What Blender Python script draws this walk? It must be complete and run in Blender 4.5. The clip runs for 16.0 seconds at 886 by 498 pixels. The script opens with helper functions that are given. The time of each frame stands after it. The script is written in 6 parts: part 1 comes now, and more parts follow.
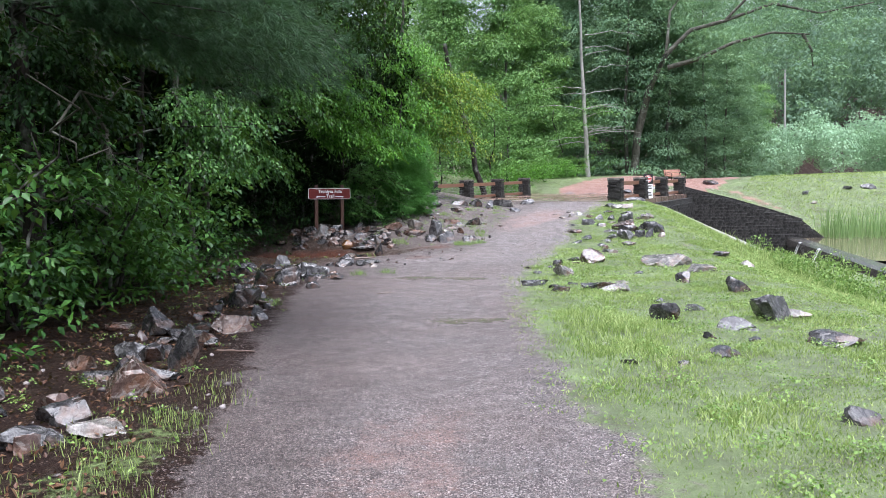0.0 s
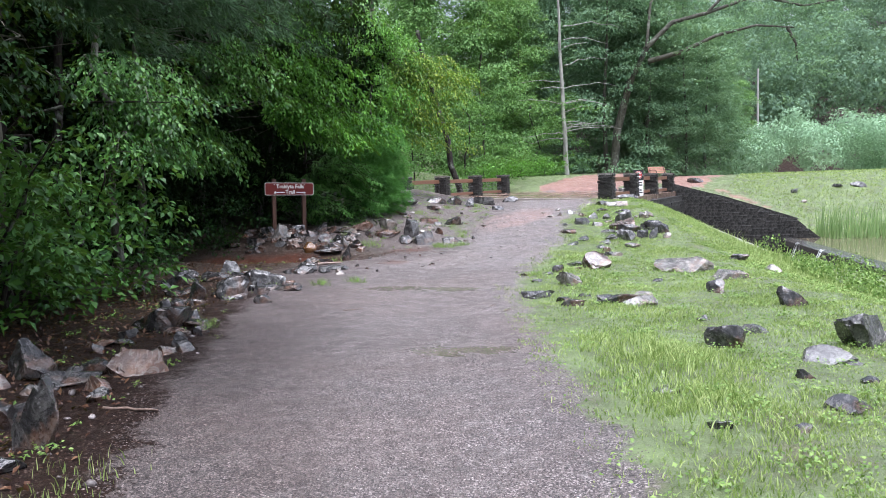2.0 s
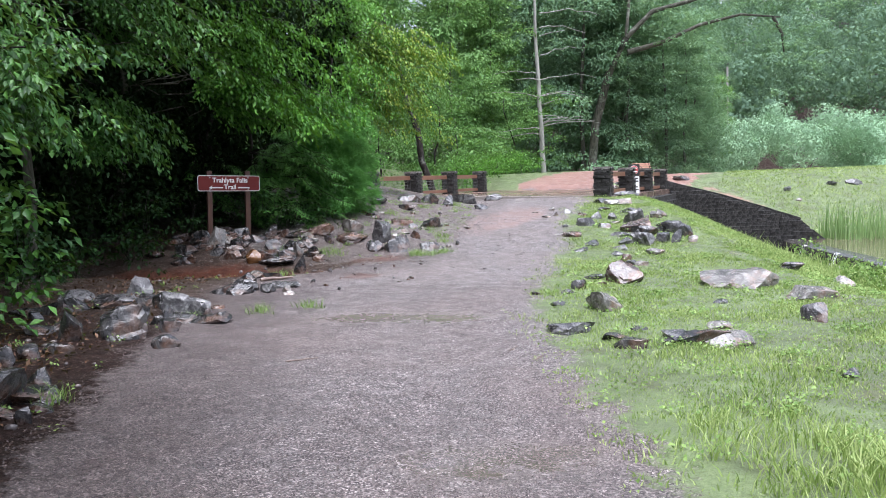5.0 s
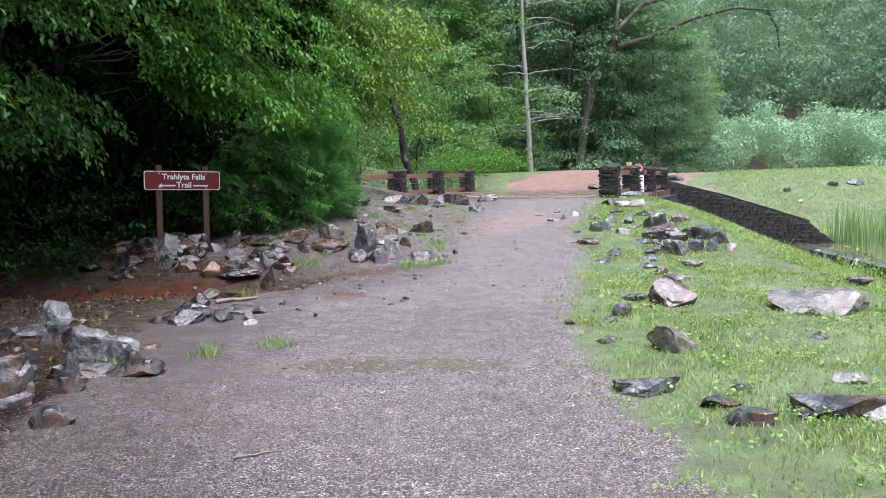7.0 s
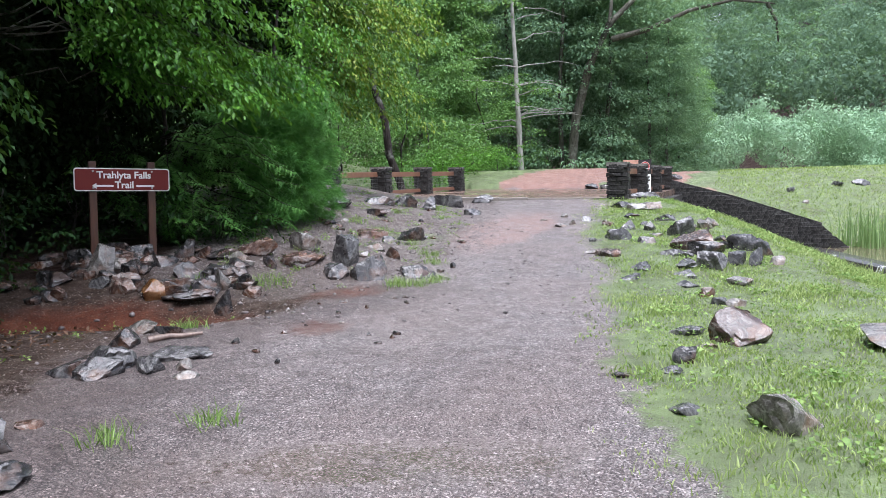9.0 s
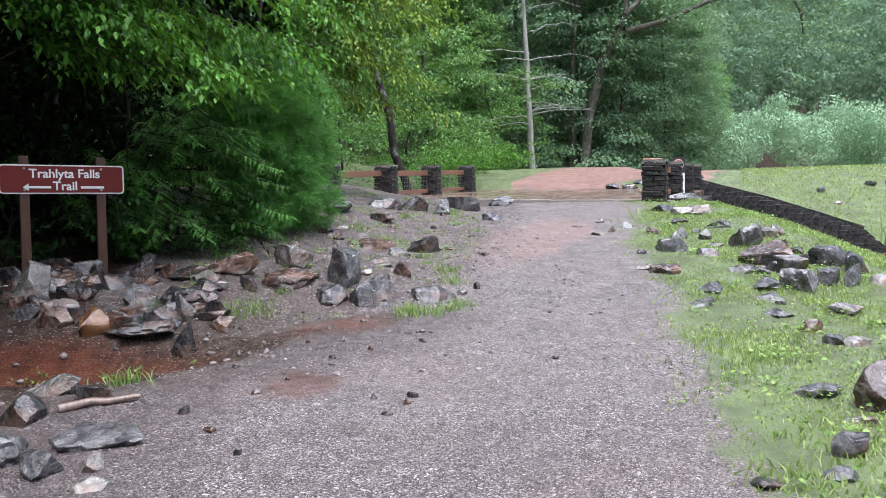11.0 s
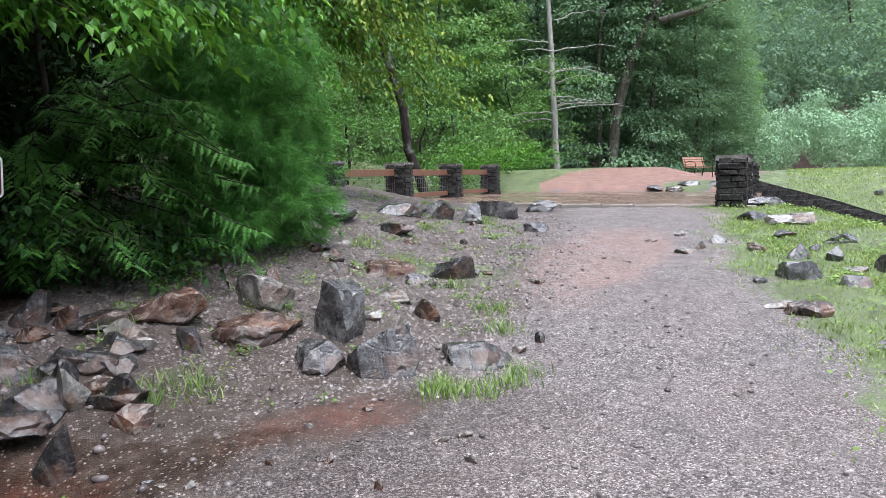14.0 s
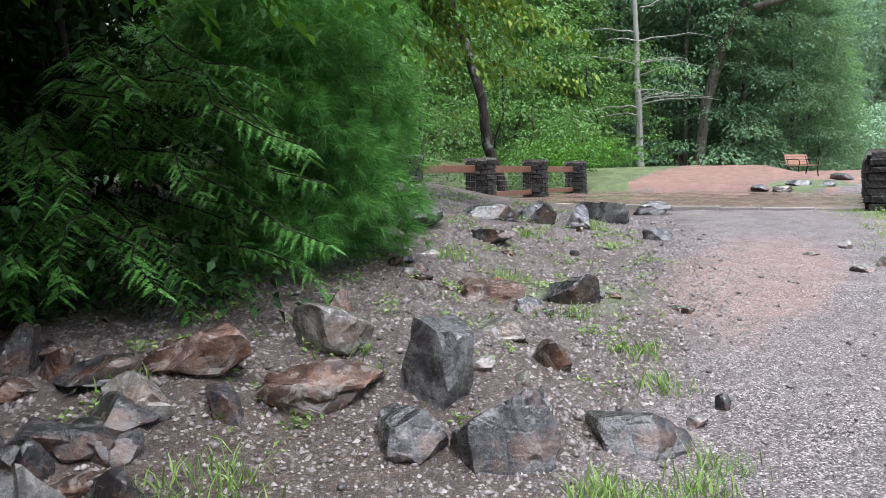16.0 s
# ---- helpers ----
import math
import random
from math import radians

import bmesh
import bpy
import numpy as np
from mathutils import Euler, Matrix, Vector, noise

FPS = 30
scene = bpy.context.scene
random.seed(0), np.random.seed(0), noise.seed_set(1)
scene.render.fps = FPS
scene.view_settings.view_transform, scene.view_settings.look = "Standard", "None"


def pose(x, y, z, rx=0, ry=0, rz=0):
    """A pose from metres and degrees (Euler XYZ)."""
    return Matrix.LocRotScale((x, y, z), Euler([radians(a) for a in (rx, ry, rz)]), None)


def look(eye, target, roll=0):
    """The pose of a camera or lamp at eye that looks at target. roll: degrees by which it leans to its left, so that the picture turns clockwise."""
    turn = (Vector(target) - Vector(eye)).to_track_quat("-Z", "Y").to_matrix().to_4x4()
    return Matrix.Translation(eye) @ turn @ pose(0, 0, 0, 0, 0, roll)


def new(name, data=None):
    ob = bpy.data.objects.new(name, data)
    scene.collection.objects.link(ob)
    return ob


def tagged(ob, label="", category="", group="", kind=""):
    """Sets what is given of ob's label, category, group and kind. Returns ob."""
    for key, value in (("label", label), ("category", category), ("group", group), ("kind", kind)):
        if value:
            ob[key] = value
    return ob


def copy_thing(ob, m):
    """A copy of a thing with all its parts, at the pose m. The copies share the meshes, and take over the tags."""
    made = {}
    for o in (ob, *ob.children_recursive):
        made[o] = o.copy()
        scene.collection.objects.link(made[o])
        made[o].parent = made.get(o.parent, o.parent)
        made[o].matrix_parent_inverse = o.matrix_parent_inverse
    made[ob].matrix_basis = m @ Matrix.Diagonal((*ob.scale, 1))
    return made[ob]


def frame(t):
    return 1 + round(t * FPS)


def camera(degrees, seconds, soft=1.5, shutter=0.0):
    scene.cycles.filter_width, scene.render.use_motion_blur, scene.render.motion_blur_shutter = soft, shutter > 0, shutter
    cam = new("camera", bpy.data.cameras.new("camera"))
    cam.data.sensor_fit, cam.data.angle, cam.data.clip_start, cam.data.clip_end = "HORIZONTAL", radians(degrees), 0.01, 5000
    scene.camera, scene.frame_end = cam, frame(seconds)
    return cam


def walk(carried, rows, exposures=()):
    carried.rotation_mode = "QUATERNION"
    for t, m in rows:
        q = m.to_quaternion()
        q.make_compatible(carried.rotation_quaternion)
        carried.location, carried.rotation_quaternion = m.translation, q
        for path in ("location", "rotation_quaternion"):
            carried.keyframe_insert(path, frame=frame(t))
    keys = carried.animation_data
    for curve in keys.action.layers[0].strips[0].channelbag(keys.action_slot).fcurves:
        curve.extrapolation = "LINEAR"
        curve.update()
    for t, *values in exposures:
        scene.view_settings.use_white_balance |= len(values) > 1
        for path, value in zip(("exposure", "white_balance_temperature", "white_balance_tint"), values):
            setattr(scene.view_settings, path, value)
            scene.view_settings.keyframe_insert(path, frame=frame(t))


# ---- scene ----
cam = camera(58.5, 16.0, soft=0.5)
PATH = [
    (0, (0.718, -0.256, 1.457), (0.623, 1.735, 1.288), -2.0),
    (0.5, (0.65, 0.345, 1.414), (0.571, 2.336, 1.246), -2.0),
    (1, (0.59, 0.989, 1.367), (0.528, 2.98, 1.199), -2.0),
    (1.5, (0.517, 1.573, 1.335), (0.478, 3.566, 1.165), -2.0),
    (2, (0.432, 2.174, 1.299), (0.415, 4.167, 1.13), -2.0),
    (2.5, (0.32, 2.767, 1.275), (0.323, 4.76, 1.106), -1.9),
    (3, (0.298, 3.333, 1.214), (0.316, 5.326, 1.045), -2.0),
    (3.5, (0.199, 3.921, 1.181), (0.232, 5.913, 1.013), -1.9),
    (4, (0.173, 4.413, 1.165), (0.222, 6.406, 0.996), -1.9),
    (6.5, (0.005, 7.109, 1.133), (0.122, 9.098, 0.965), -2.1),
    (7, (-0.056, 7.648, 1.127), (0.08, 9.636, 0.956), -1.9),
    (7.5, (-0.051, 8.103, 1.148), (0.104, 10.089, 0.978), -1.8),
    (8, (-0.055, 8.609, 1.167), (0.116, 10.594, 0.994), -1.8),
    (10.5, (-0.114, 11.13, 1.157), (0.069, 13.114, 0.977), -1.7),
    (11, (-0.096, 11.628, 1.173), (0.078, 13.612, 0.993), -1.7),
    (11.5, (-0.038, 12.131, 1.143), (0.128, 14.116, 0.961), -1.8),
    (12, (-0.037, 12.63, 1.128), (0.122, 14.616, 0.947), -1.7),
    (12.5, (-0.012, 13.091, 1.123), (0.142, 15.077, 0.943), -1.7),
    (13, (-0.058, 13.555, 1.15), (0.094, 15.541, 0.971), -1.6),
    (13.5, (-0.108, 13.976, 1.183), (0.042, 15.963, 1.005), -1.5),
    (14, (-0.092, 14.417, 1.146), (0.055, 16.404, 0.971), -1.6),
    (14.5, (-0.119, 14.863, 1.12), (0.028, 16.85, 0.944), -1.5),
    (15, (-0.149, 15.286, 1.127), (-0.006, 17.273, 0.952), -1.4),
    (15.5, (-0.198, 15.686, 1.129), (-0.088, 17.675, 0.954), -1.4),
    (16, (-0.336, 16.044, 1.132), (-0.353, 18.037, 0.957), -1.3),
]
walk(cam, [(t, look(eye, target, roll)) for t, eye, target, roll in PATH], [(0, 2.06, 5850, 15), (4, 2.06, 5850, 15), (8, 1.95, 5850, 15), (12, 1.93, 5900, 14), (16, 1.9, 5950, 11)])

# ---- light: an overcast, wet afternoon ----
world = bpy.data.worlds.new("overcast_sky")
scene.world = world
world.use_nodes = True
wn = world.node_tree.nodes
sky = wn.new("ShaderNodeTexSky")
sky.sky_type = "NISHITA"
sky.sun_disc = False
sky.sun_elevation, sky.sun_rotation = radians(75), radians(158)
sky.air_density, sky.dust_density, sky.ozone_density = 1.0, 4.0, 1.0
# cloud cover greys the blue of the open sky
grey = wn.new("ShaderNodeHueSaturation")
grey.inputs["Saturation"].default_value = 0.35
world.node_tree.links.new(sky.outputs[0], grey.inputs["Color"])
world.node_tree.links.new(grey.outputs[0], wn["Background"].inputs["Color"])
wn["Background"].inputs["Strength"].default_value = 0.085
sun = new("sun", bpy.data.lights.new("sun", "SUN"))
sun.data.energy, sun.data.angle, sun.data.color = 1.5, radians(50), (1.0, 0.98, 0.96)
sun.matrix_world = look((0, 0, 60), (-6, 15, 0))

# ---- building helpers ----
rng = np.random.default_rng(7)


def sstep(a, b, v):
    t = np.clip((np.asarray(v, float) - a) / (b - a), 0, 1)
    return t * t * (3 - 2 * t)


def wobble(x, y, s, seed=0.0):
    """Cheap smooth variation, about -1 to 1, with a wavelength near s metres."""
    a, b = np.asarray(x, float) * 6.283 / s, np.asarray(y, float) * 6.283 / s
    return (np.sin(a + 0.6 * np.sin(b * 0.71 + seed) + seed) + np.sin(b * 1.13 + 0.8 * np.sin(a * 0.53 - seed) + 2.1 * seed)
            + np.sin(0.77 * (a + b) + 1.7 + seed) + np.sin(1.31 * (a - b) - seed)) / 4


# the bridge: its axis runs along AX, AN points across it to the pond
AX, AN = np.array((0.456, 0.89)), np.array((0.89, -0.456))
P_RIGHT, P_LEFT = np.array((5.24, 26.2)), np.array((0.25, 30.4))


def along(x, y):
    return (np.asarray(x) - P_RIGHT[0]) * AX[0] + (np.asarray(y) - P_RIGHT[1]) * AX[1]


def across(x, y):
    return (np.asarray(x) - P_RIGHT[0]) * AN[0] + (np.asarray(y) - P_RIGHT[1]) * AN[1]


def coping_gap(x, y):
    """Metres past the coping, towards the spillway."""
    return (np.asarray(x) - 6.9) * 0.8575 + (np.asarray(y) - 27.0) * 0.5145


def height(x, y):
    """The ground's height in metres."""
    x, y = np.asarray(x, float), np.asarray(y, float)
    base = np.interp(y, [-8, 0, 5, 10, 15.5, 17, 19.3, 20.5, 21.6, 23.5, 26, 28, 34.5, 38, 42, 60],
                     [-0.06, -0.1, -0.17, -0.23, -0.22, -0.19, -0.06, 0.08, 0.2, 0.41, 0.6, 0.64, 0.66, 1.0, 1.38, 1.6])
    h = base - 0.03 * np.clip(x - 0.5, -4, 4) * (1 - sstep(17, 21, y))
    # rocky mound up to the fence, steep towards the trail
    h = h + 0.3 * sstep(0.9, -1.2, x) * sstep(18.6 - 0.4 * sstep(-0.6, -1.8, x), 20.4 - 0.9 * sstep(-0.6, -1.8, x), y) + 0.18 * sstep(2.2, 0.2, x) * sstep(21.5, 25, y)
    # washed-out red gully under the sign
    h = h - 0.3 * np.exp(-(((y - 17.65 - 0.12 * (x + 3)) / 0.45) ** 2)) * sstep(-0.7, -2.2, x) * sstep(-9, -6, x)
    # forest floor
    h = h + 0.12 * sstep(-3.2, -5.5, x) * wobble(x, y, 5, 1.0) + 0.5 * sstep(-9, -30, x)
    # lawn falling to the spillway
    edge, wide = np.interp(y, [0, 20, 24], [5.0, 5.0, 5.8]), np.interp(y, [0, 20, 24], [5.0, 5.0, 3.4])
    fall = 1.35 * sstep(edge, edge + wide, x) * sstep(-30, 0, y) + 0.55 * sstep(edge + 4, edge + 10, x)
    h = np.where((along(x, y) < 0.4) | (across(x, y) > 0.1), h - fall * (1 - sstep(33.8, 34.2, y)), h)
    # channel under the bridge
    a, c = along(x, y), across(x, y)
    h = h - 2.0 * sstep(0.5, 2.2, a) * sstep(10.4, 9.0, a) * sstep(-6.6, -7.6, c) * sstep(-14, -6, x)
    # the ground stays under the bridge deck
    deck = (a > 0.2) & (a < 10.2) & (c > -7.25) & (c < 0.28)
    h = np.where(deck, np.minimum(h, 0.47 - 0.022 * c + 0.9 * np.clip(a - 9.35, 0, 1)), h)
    # grass dam beyond the wall, and the pond in front of it
    back = sstep(33.9, 46.5, y + 0.05 * (x - 10))
    dam = -1.75 + 2.88 * back + 1.5 * sstep(14.5, 9.8, x) * (1 - back)
    h = np.where((y > 33.9) & (x > 9.6), h + (dam - h) * sstep(9.6, 12.5, x), h)
    # spillway bed, between coping, bridge and wing wall, and the pond bed
    wall_y = 34.32 - 0.105 * (x - 9.35)
    gap = coping_gap(x, y)
    bed = np.minimum(sstep(0.1, 0.4, gap), sstep(0.3, 0.55, c)) * (1 - sstep(wall_y - 0.1, wall_y + 0.12, y))
    h = h + (np.minimum(h, -2.15 - 0.05 * wobble(x, y, 1.1, 2.0)) - h) * bed * sstep(17, 20, y)
    pond = sstep(13.2, 14.2, x) * sstep(23.0, 25.5, y) * (1 - sstep(33.4, 34.9, y))
    h = h + (np.minimum(h, -2.0) - h) * pond
    # low ground behind the dam
    h = h - 1.3 * sstep(47.5, 54, y) * sstep(13, 19, x) * (1 - sstep(80, 105, y))
    # hills far off
    h = h + 34 * sstep(85, 230, y) + 22 * sstep(60, 200, np.abs(x)) * sstep(30, 120, y)
    return h + 0.022 * wobble(x, y, 1.3, 3.0) + 0.008 * wobble(x, y, 0.43, 5.0)


def path_left(y):
    return np.interp(y, [-8, 3.6, 4.8, 5.8, 8, 10.4, 12, 13.7, 15, 15.9, 16.6, 17.6, 19, 20.5, 23, 26], [-0.9, -0.95, -1.16, -1.3, -1.75, -1.98, -2.2, -2.35, -2.5, -2.5, -2.3, -1.2, -0.2, 0.7, 1.6, 2.3])


def path_right(y):
    return np.interp(y, [-8, 3.9, 4.9, 5.4, 6.7, 8, 10.5, 13.6, 15, 15.9, 17.4, 19.4, 21.9, 24, 25.3], [2.2, 1.6, 1.57, 1.34, 1.39, 1.27, 1.25, 1.38, 1.65, 1.8, 2.24, 2.9, 3.29, 4.07, 4.72])


def np_mesh(name, verts, faces):
    verts, faces = np.asarray(verts, np.float32).reshape(-1, 3), np.asarray(faces, np.int32)
    k = faces.shape[1]
    me = bpy.data.meshes.new(name)
    me.vertices.add(len(verts))
    me.vertices.foreach_set("co", verts.ravel())
    me.loops.add(faces.size)
    me.loops.foreach_set("vertex_index", faces.ravel())
    me.polygons.add(len(faces))
    me.polygons.foreach_set("loop_start", np.arange(0, faces.size, k, dtype=np.int32))
    me.polygons.foreach_set("loop_total", np.full(len(faces), k, dtype=np.int32))
    me.update(calc_edges=True)
    return me


def smooth(me):
    me.polygons.foreach_set("use_smooth", np.ones(len(me.polygons), bool))
    return me


def part(name, data, material, parent=None, label=""):
    """One mesh object, from a bmesh or a mesh, under a thing or a part."""
    if isinstance(data, bmesh.types.BMesh):
        me = bpy.data.meshes.new(name)
        data.to_mesh(me)
        data.free()
        data = me
    if material and not data.materials:
        data.materials.append(material)
    ob = new(name, data)
    if parent:
        ob.parent = parent
    if label:
        tagged(ob, label)
    return ob


def thing(name, m, label, category, group="", kind=""):
    ob = new(name)
    ob.empty_display_size = 0.1
    ob.matrix_basis = m
    return tagged(ob, label, category, group, kind)


def box(bm, cx, cy, cz, sx, sy, sz, bevel=0.0, rot=None):
    """A bevelled block centred at c in the bmesh."""
    made = bmesh.ops.create_cube(bm, size=1.0, matrix=Matrix.Translation((cx, cy, cz)) @ (rot or Matrix.Identity(4)) @ Matrix.Diagonal((sx, sy, sz, 1)))
    if bevel:
        edges = {e for v in made["verts"] for e in v.link_edges}
        bmesh.ops.bevel(bm, geom=list(edges), offset=bevel, segments=2, affect="EDGES", profile=0.6)
    return bm


def tube(points, radii, sides=8):
    """Vertices and quads of a tapered tube along points."""
    points = np.asarray(points, float)
    n = len(points)
    tang = np.gradient(points, axis=0)
    tang /= np.linalg.norm(tang, axis=1)[:, None] + 1e-9
    ref = np.where(np.abs(tang[:, 2:3]) > 0.9, np.array([[1.0, 0, 0]]), np.array([[0, 0, 1.0]]))
    u = np.cross(tang, ref)
    u /= np.linalg.norm(u, axis=1)[:, None] + 1e-9
    v = np.cross(tang, u)
    ang = np.linspace(0, 2 * np.pi, sides, endpoint=False)
    ring = u[:, None] * np.cos(ang)[None, :, None] + v[:, None] * np.sin(ang)[None, :, None]
    verts = points[:, None] + ring * np.asarray(radii, float)[:, None, None]
    i, j = np.meshgrid(np.arange(n - 1), np.arange(sides), indexing="ij")
    a, b = i * sides + j, i * sides + (j + 1) % sides
    return verts.reshape(-1, 3), np.stack([a, b, b + sides, a + sides], -1).reshape(-1, 4)


def joined(pieces):
    """Joins (verts, faces) pairs."""
    vs, fs, o = [], [], 0
    for v, f in pieces:
        vs.append(v)
        fs.append(np.asarray(f) + o)
        o += len(v)
    return np.concatenate(vs), np.concatenate(fs)

# ---- materials ----
class Nodes:
    """A short way to write node trees."""

    def __init__(self, name):
        self.mat = bpy.data.materials.new(name)
        self.mat.use_nodes = True
        self.t = self.mat.node_tree
        self.bsdf = self.t.nodes["Principled BSDF"]
        self.out = self.t.nodes["Material Output"]
        self.co = self.n("ShaderNodeTexCoord").outputs["Object"]
        self.pos = self.n("ShaderNodeNewGeometry").outputs["Position"]

    def n(self, kind, **inputs):
        node = self.t.nodes.new(kind)
        for k, v in inputs.items():
            self.set(node.inputs[k.replace("_", " ")], v)
        return node

    def set(self, socket, v):
        if isinstance(v, bpy.types.NodeSocket):
            self.t.links.new(v, socket)
        elif isinstance(v, tuple) and len(v) == 3 and socket.type == "RGBA":
            socket.default_value = (*v, 1)
        else:
            socket.default_value = v

    def noise(self, scale, detail=4.0, rough=0.55, at=None, distortion=0.0):
        return self.n("ShaderNodeTexNoise", Vector=at or self.pos, Scale=scale, Detail=detail, Roughness=rough, Distortion=distortion).outputs["Fac"]

    def voronoi(self, scale, at=None, out="Distance", feature="F1"):
        node = self.n("ShaderNodeTexVoronoi", Vector=at or self.pos, Scale=scale)
        node.feature = feature
        return node.outputs[out]

    def ramp(self, fac, *stops):
        node = self.n("ShaderNodeValToRGB", Fac=fac)
        while len(node.color_ramp.elements) < len(stops):
            node.color_ramp.elements.new(0.5)
        for e, (p, c) in zip(node.color_ramp.elements, stops):
            e.position, e.color = p, (*c, 1) if isinstance(c, tuple) else (c, c, c, 1)
        return node.outputs["Color"]

    def mix(self, fac, a, b, blend="MIX"):
        node = self.n("ShaderNodeMix")
        node.data_type, node.blend_type = "RGBA", blend
        for i, v in ((0, fac), (6, a), (7, b)):
            self.set(node.inputs[i], v)
        return node.outputs[2]

    def math(self, op, a, b=0.0, clamp=False):
        node = self.n("ShaderNodeMath")
        node.operation, node.use_clamp = op, clamp
        self.set(node.inputs[0], a)
        self.set(node.inputs[1], b)
        return node.outputs[0]

    def attr(self, name):
        node = self.n("ShaderNodeAttribute")
        node.attribute_name = name
        return node.outputs["Fac"]

    def island(self):
        return self.n("ShaderNodeNewGeometry").outputs["Random Per Island"]

    def each(self):
        return self.n("ShaderNodeObjectInfo").outputs["Random"]

    def bump(self, h, strength, dist):
        self.set(self.bsdf.inputs["Normal"], self.n("ShaderNodeBump", Height=h, Strength=strength, Distance=dist).outputs[0])

    def done(self, color, rough=0.6, spec=0.5, metal=0.0):
        for k, v in (("Base Color", color), ("Roughness", rough), ("Specular IOR Level", spec), ("Metallic", metal)):
            self.set(self.bsdf.inputs[k], v)
        return self.mat


def leaf_material(name, dark, mid, light, gloss=0.38, through_light=0.35, spec=0.28):
    m = Nodes(name)
    tone = m.math("ADD", m.math("MULTIPLY", m.island(), 0.6), m.math("MULTIPLY", m.noise(0.9, 2), 0.45))
    c = m.ramp(tone, (0.18, dark), (0.5, mid), (0.85, light))
    mat = m.done(c, gloss, spec)
    tr = m.n("ShaderNodeBsdfTranslucent", Color=m.mix(0.4, c, (0.18, 0.28, 0.02)))
    mix = m.n("ShaderNodeMixShader", Fac=through_light)
    m.t.links.new(m.bsdf.outputs[0], mix.inputs[1])
    m.t.links.new(tr.outputs[0], mix.inputs[2])
    m.t.links.new(mix.outputs[0], m.out.inputs["Surface"])
    return mat


def bark_material(name, dark, light, scale=9.0):
    m = Nodes(name)
    stretch = m.n("ShaderNodeMapping", Vector=m.pos, Scale=(1, 1, 0.25)).outputs[0]
    f = m.noise(scale, 6, 0.65, stretch, 0.6)
    lichen = m.ramp(m.noise(3.0, 4), (0.55, 0.0), (0.68, 1.0))
    c = m.mix(m.math("MULTIPLY", lichen, 0.5), m.ramp(f, (0.3, dark), (0.7, light)), (0.3, 0.32, 0.27))
    m.bump(f, 1.0, 0.05)
    return m.done(c, 0.8, 0.15)


def rock_material(name, a, b, c, vein=0.0, rust=0.0, dull=0.0, spec=0.7):
    m = Nodes(name)
    f = m.noise(5.0, 9, 0.68, m.co, 0.8)
    g = m.noise(45.0, 6, 0.75, m.co)
    h = m.noise(130.0, 3, 0.7, m.co)
    tone = m.math("ADD", m.math("MULTIPLY", f, 0.8), m.math("ADD", m.math("MULTIPLY", g, 0.35), m.math("MULTIPLY", h, 0.25)))
    col = m.ramp(tone, (0.5, a), (0.68, b), (0.92, c))
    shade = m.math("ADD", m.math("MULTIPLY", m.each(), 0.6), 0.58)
    col = m.mix(1.0, col, m.n("ShaderNodeCombineColor", Red=shade, Green=shade, Blue=shade).outputs[0], "MULTIPLY")
    if vein:
        v = m.ramp(m.noise(4.5, 6, 0.6, m.co, 2.0), (0.5, 0.0), (0.56, 1.0), (0.62, 0.0))
        col = m.mix(m.math("MULTIPLY", v, vein), col, (0.55, 0.54, 0.5))
    if rust:
        r = m.ramp(m.noise(5.0, 5, 0.6, m.co), (0.5, 0.0), (0.66, 1.0))
        col = m.mix(m.math("MULTIPLY", r, rust), col, (0.22, 0.09, 0.035))
    strata = m.noise(9.0, 6, 0.6, m.n("ShaderNodeMapping", Vector=m.co, Scale=(0.8, 1.0, 1.6), Rotation=(0.6, 0.4, 0.3)).outputs[0], 1.2)
    crack = m.ramp(m.voronoi(7.0, m.n("ShaderNodeVectorMath", Vector=m.co).outputs[0], "Distance", "DISTANCE_TO_EDGE"), (0.0, 0.0), (0.06, 1.0))
    m.bump(m.math("ADD", m.math("ADD", strata, m.math("MULTIPLY", g, 0.8)), m.math("MULTIPLY", crack, 0.2)), 0.42, 0.018)
    return m.done(col, m.ramp(m.noise(11.0, 4, 0.6, m.co), (0.35, 0.1 + dull), (0.7, 0.36 + dull)), spec)


LEAF_BUSH = leaf_material("bush_leaf", (0.014, 0.045, 0.012), (0.042, 0.125, 0.026), (0.1, 0.24, 0.045), 0.42, 0.3)
# near-black leaves: the shade inside the wood is put into the colour
LEAF_DEEP_SHADE = leaf_material("deep_shade_leaf", (0.004, 0.01, 0.004), (0.008, 0.019, 0.006), (0.014, 0.034, 0.01), 0.8, 0.06, 0.08)
# darker leaf copy that carries the shade under the trees
LEAF_SHADE = leaf_material("shaded_leaf", (0.006, 0.018, 0.006), (0.013, 0.04, 0.011), (0.03, 0.085, 0.02), 0.6, 0.15, 0.15)
LEAF_MAPLE = leaf_material("maple_leaf", (0.022, 0.08, 0.01), (0.065, 0.2, 0.02), (0.15, 0.36, 0.045), 0.4)
LEAF_YELLOW = leaf_material("yellowing_leaf", (0.05, 0.13, 0.02), (0.12, 0.25, 0.03), (0.29, 0.35, 0.05))
# trees behind the bridge: green paled to hold the haze of distance
LEAF_MID_HAZE = leaf_material("hazed_woodland_leaf", (0.08, 0.165, 0.06), (0.14, 0.275, 0.085), (0.22, 0.4, 0.13), 0.5)
LEAF_NEAR = leaf_material("fence_side_leaf", (0.03, 0.075, 0.02), (0.075, 0.18, 0.042), (0.16, 0.32, 0.085), 0.5)
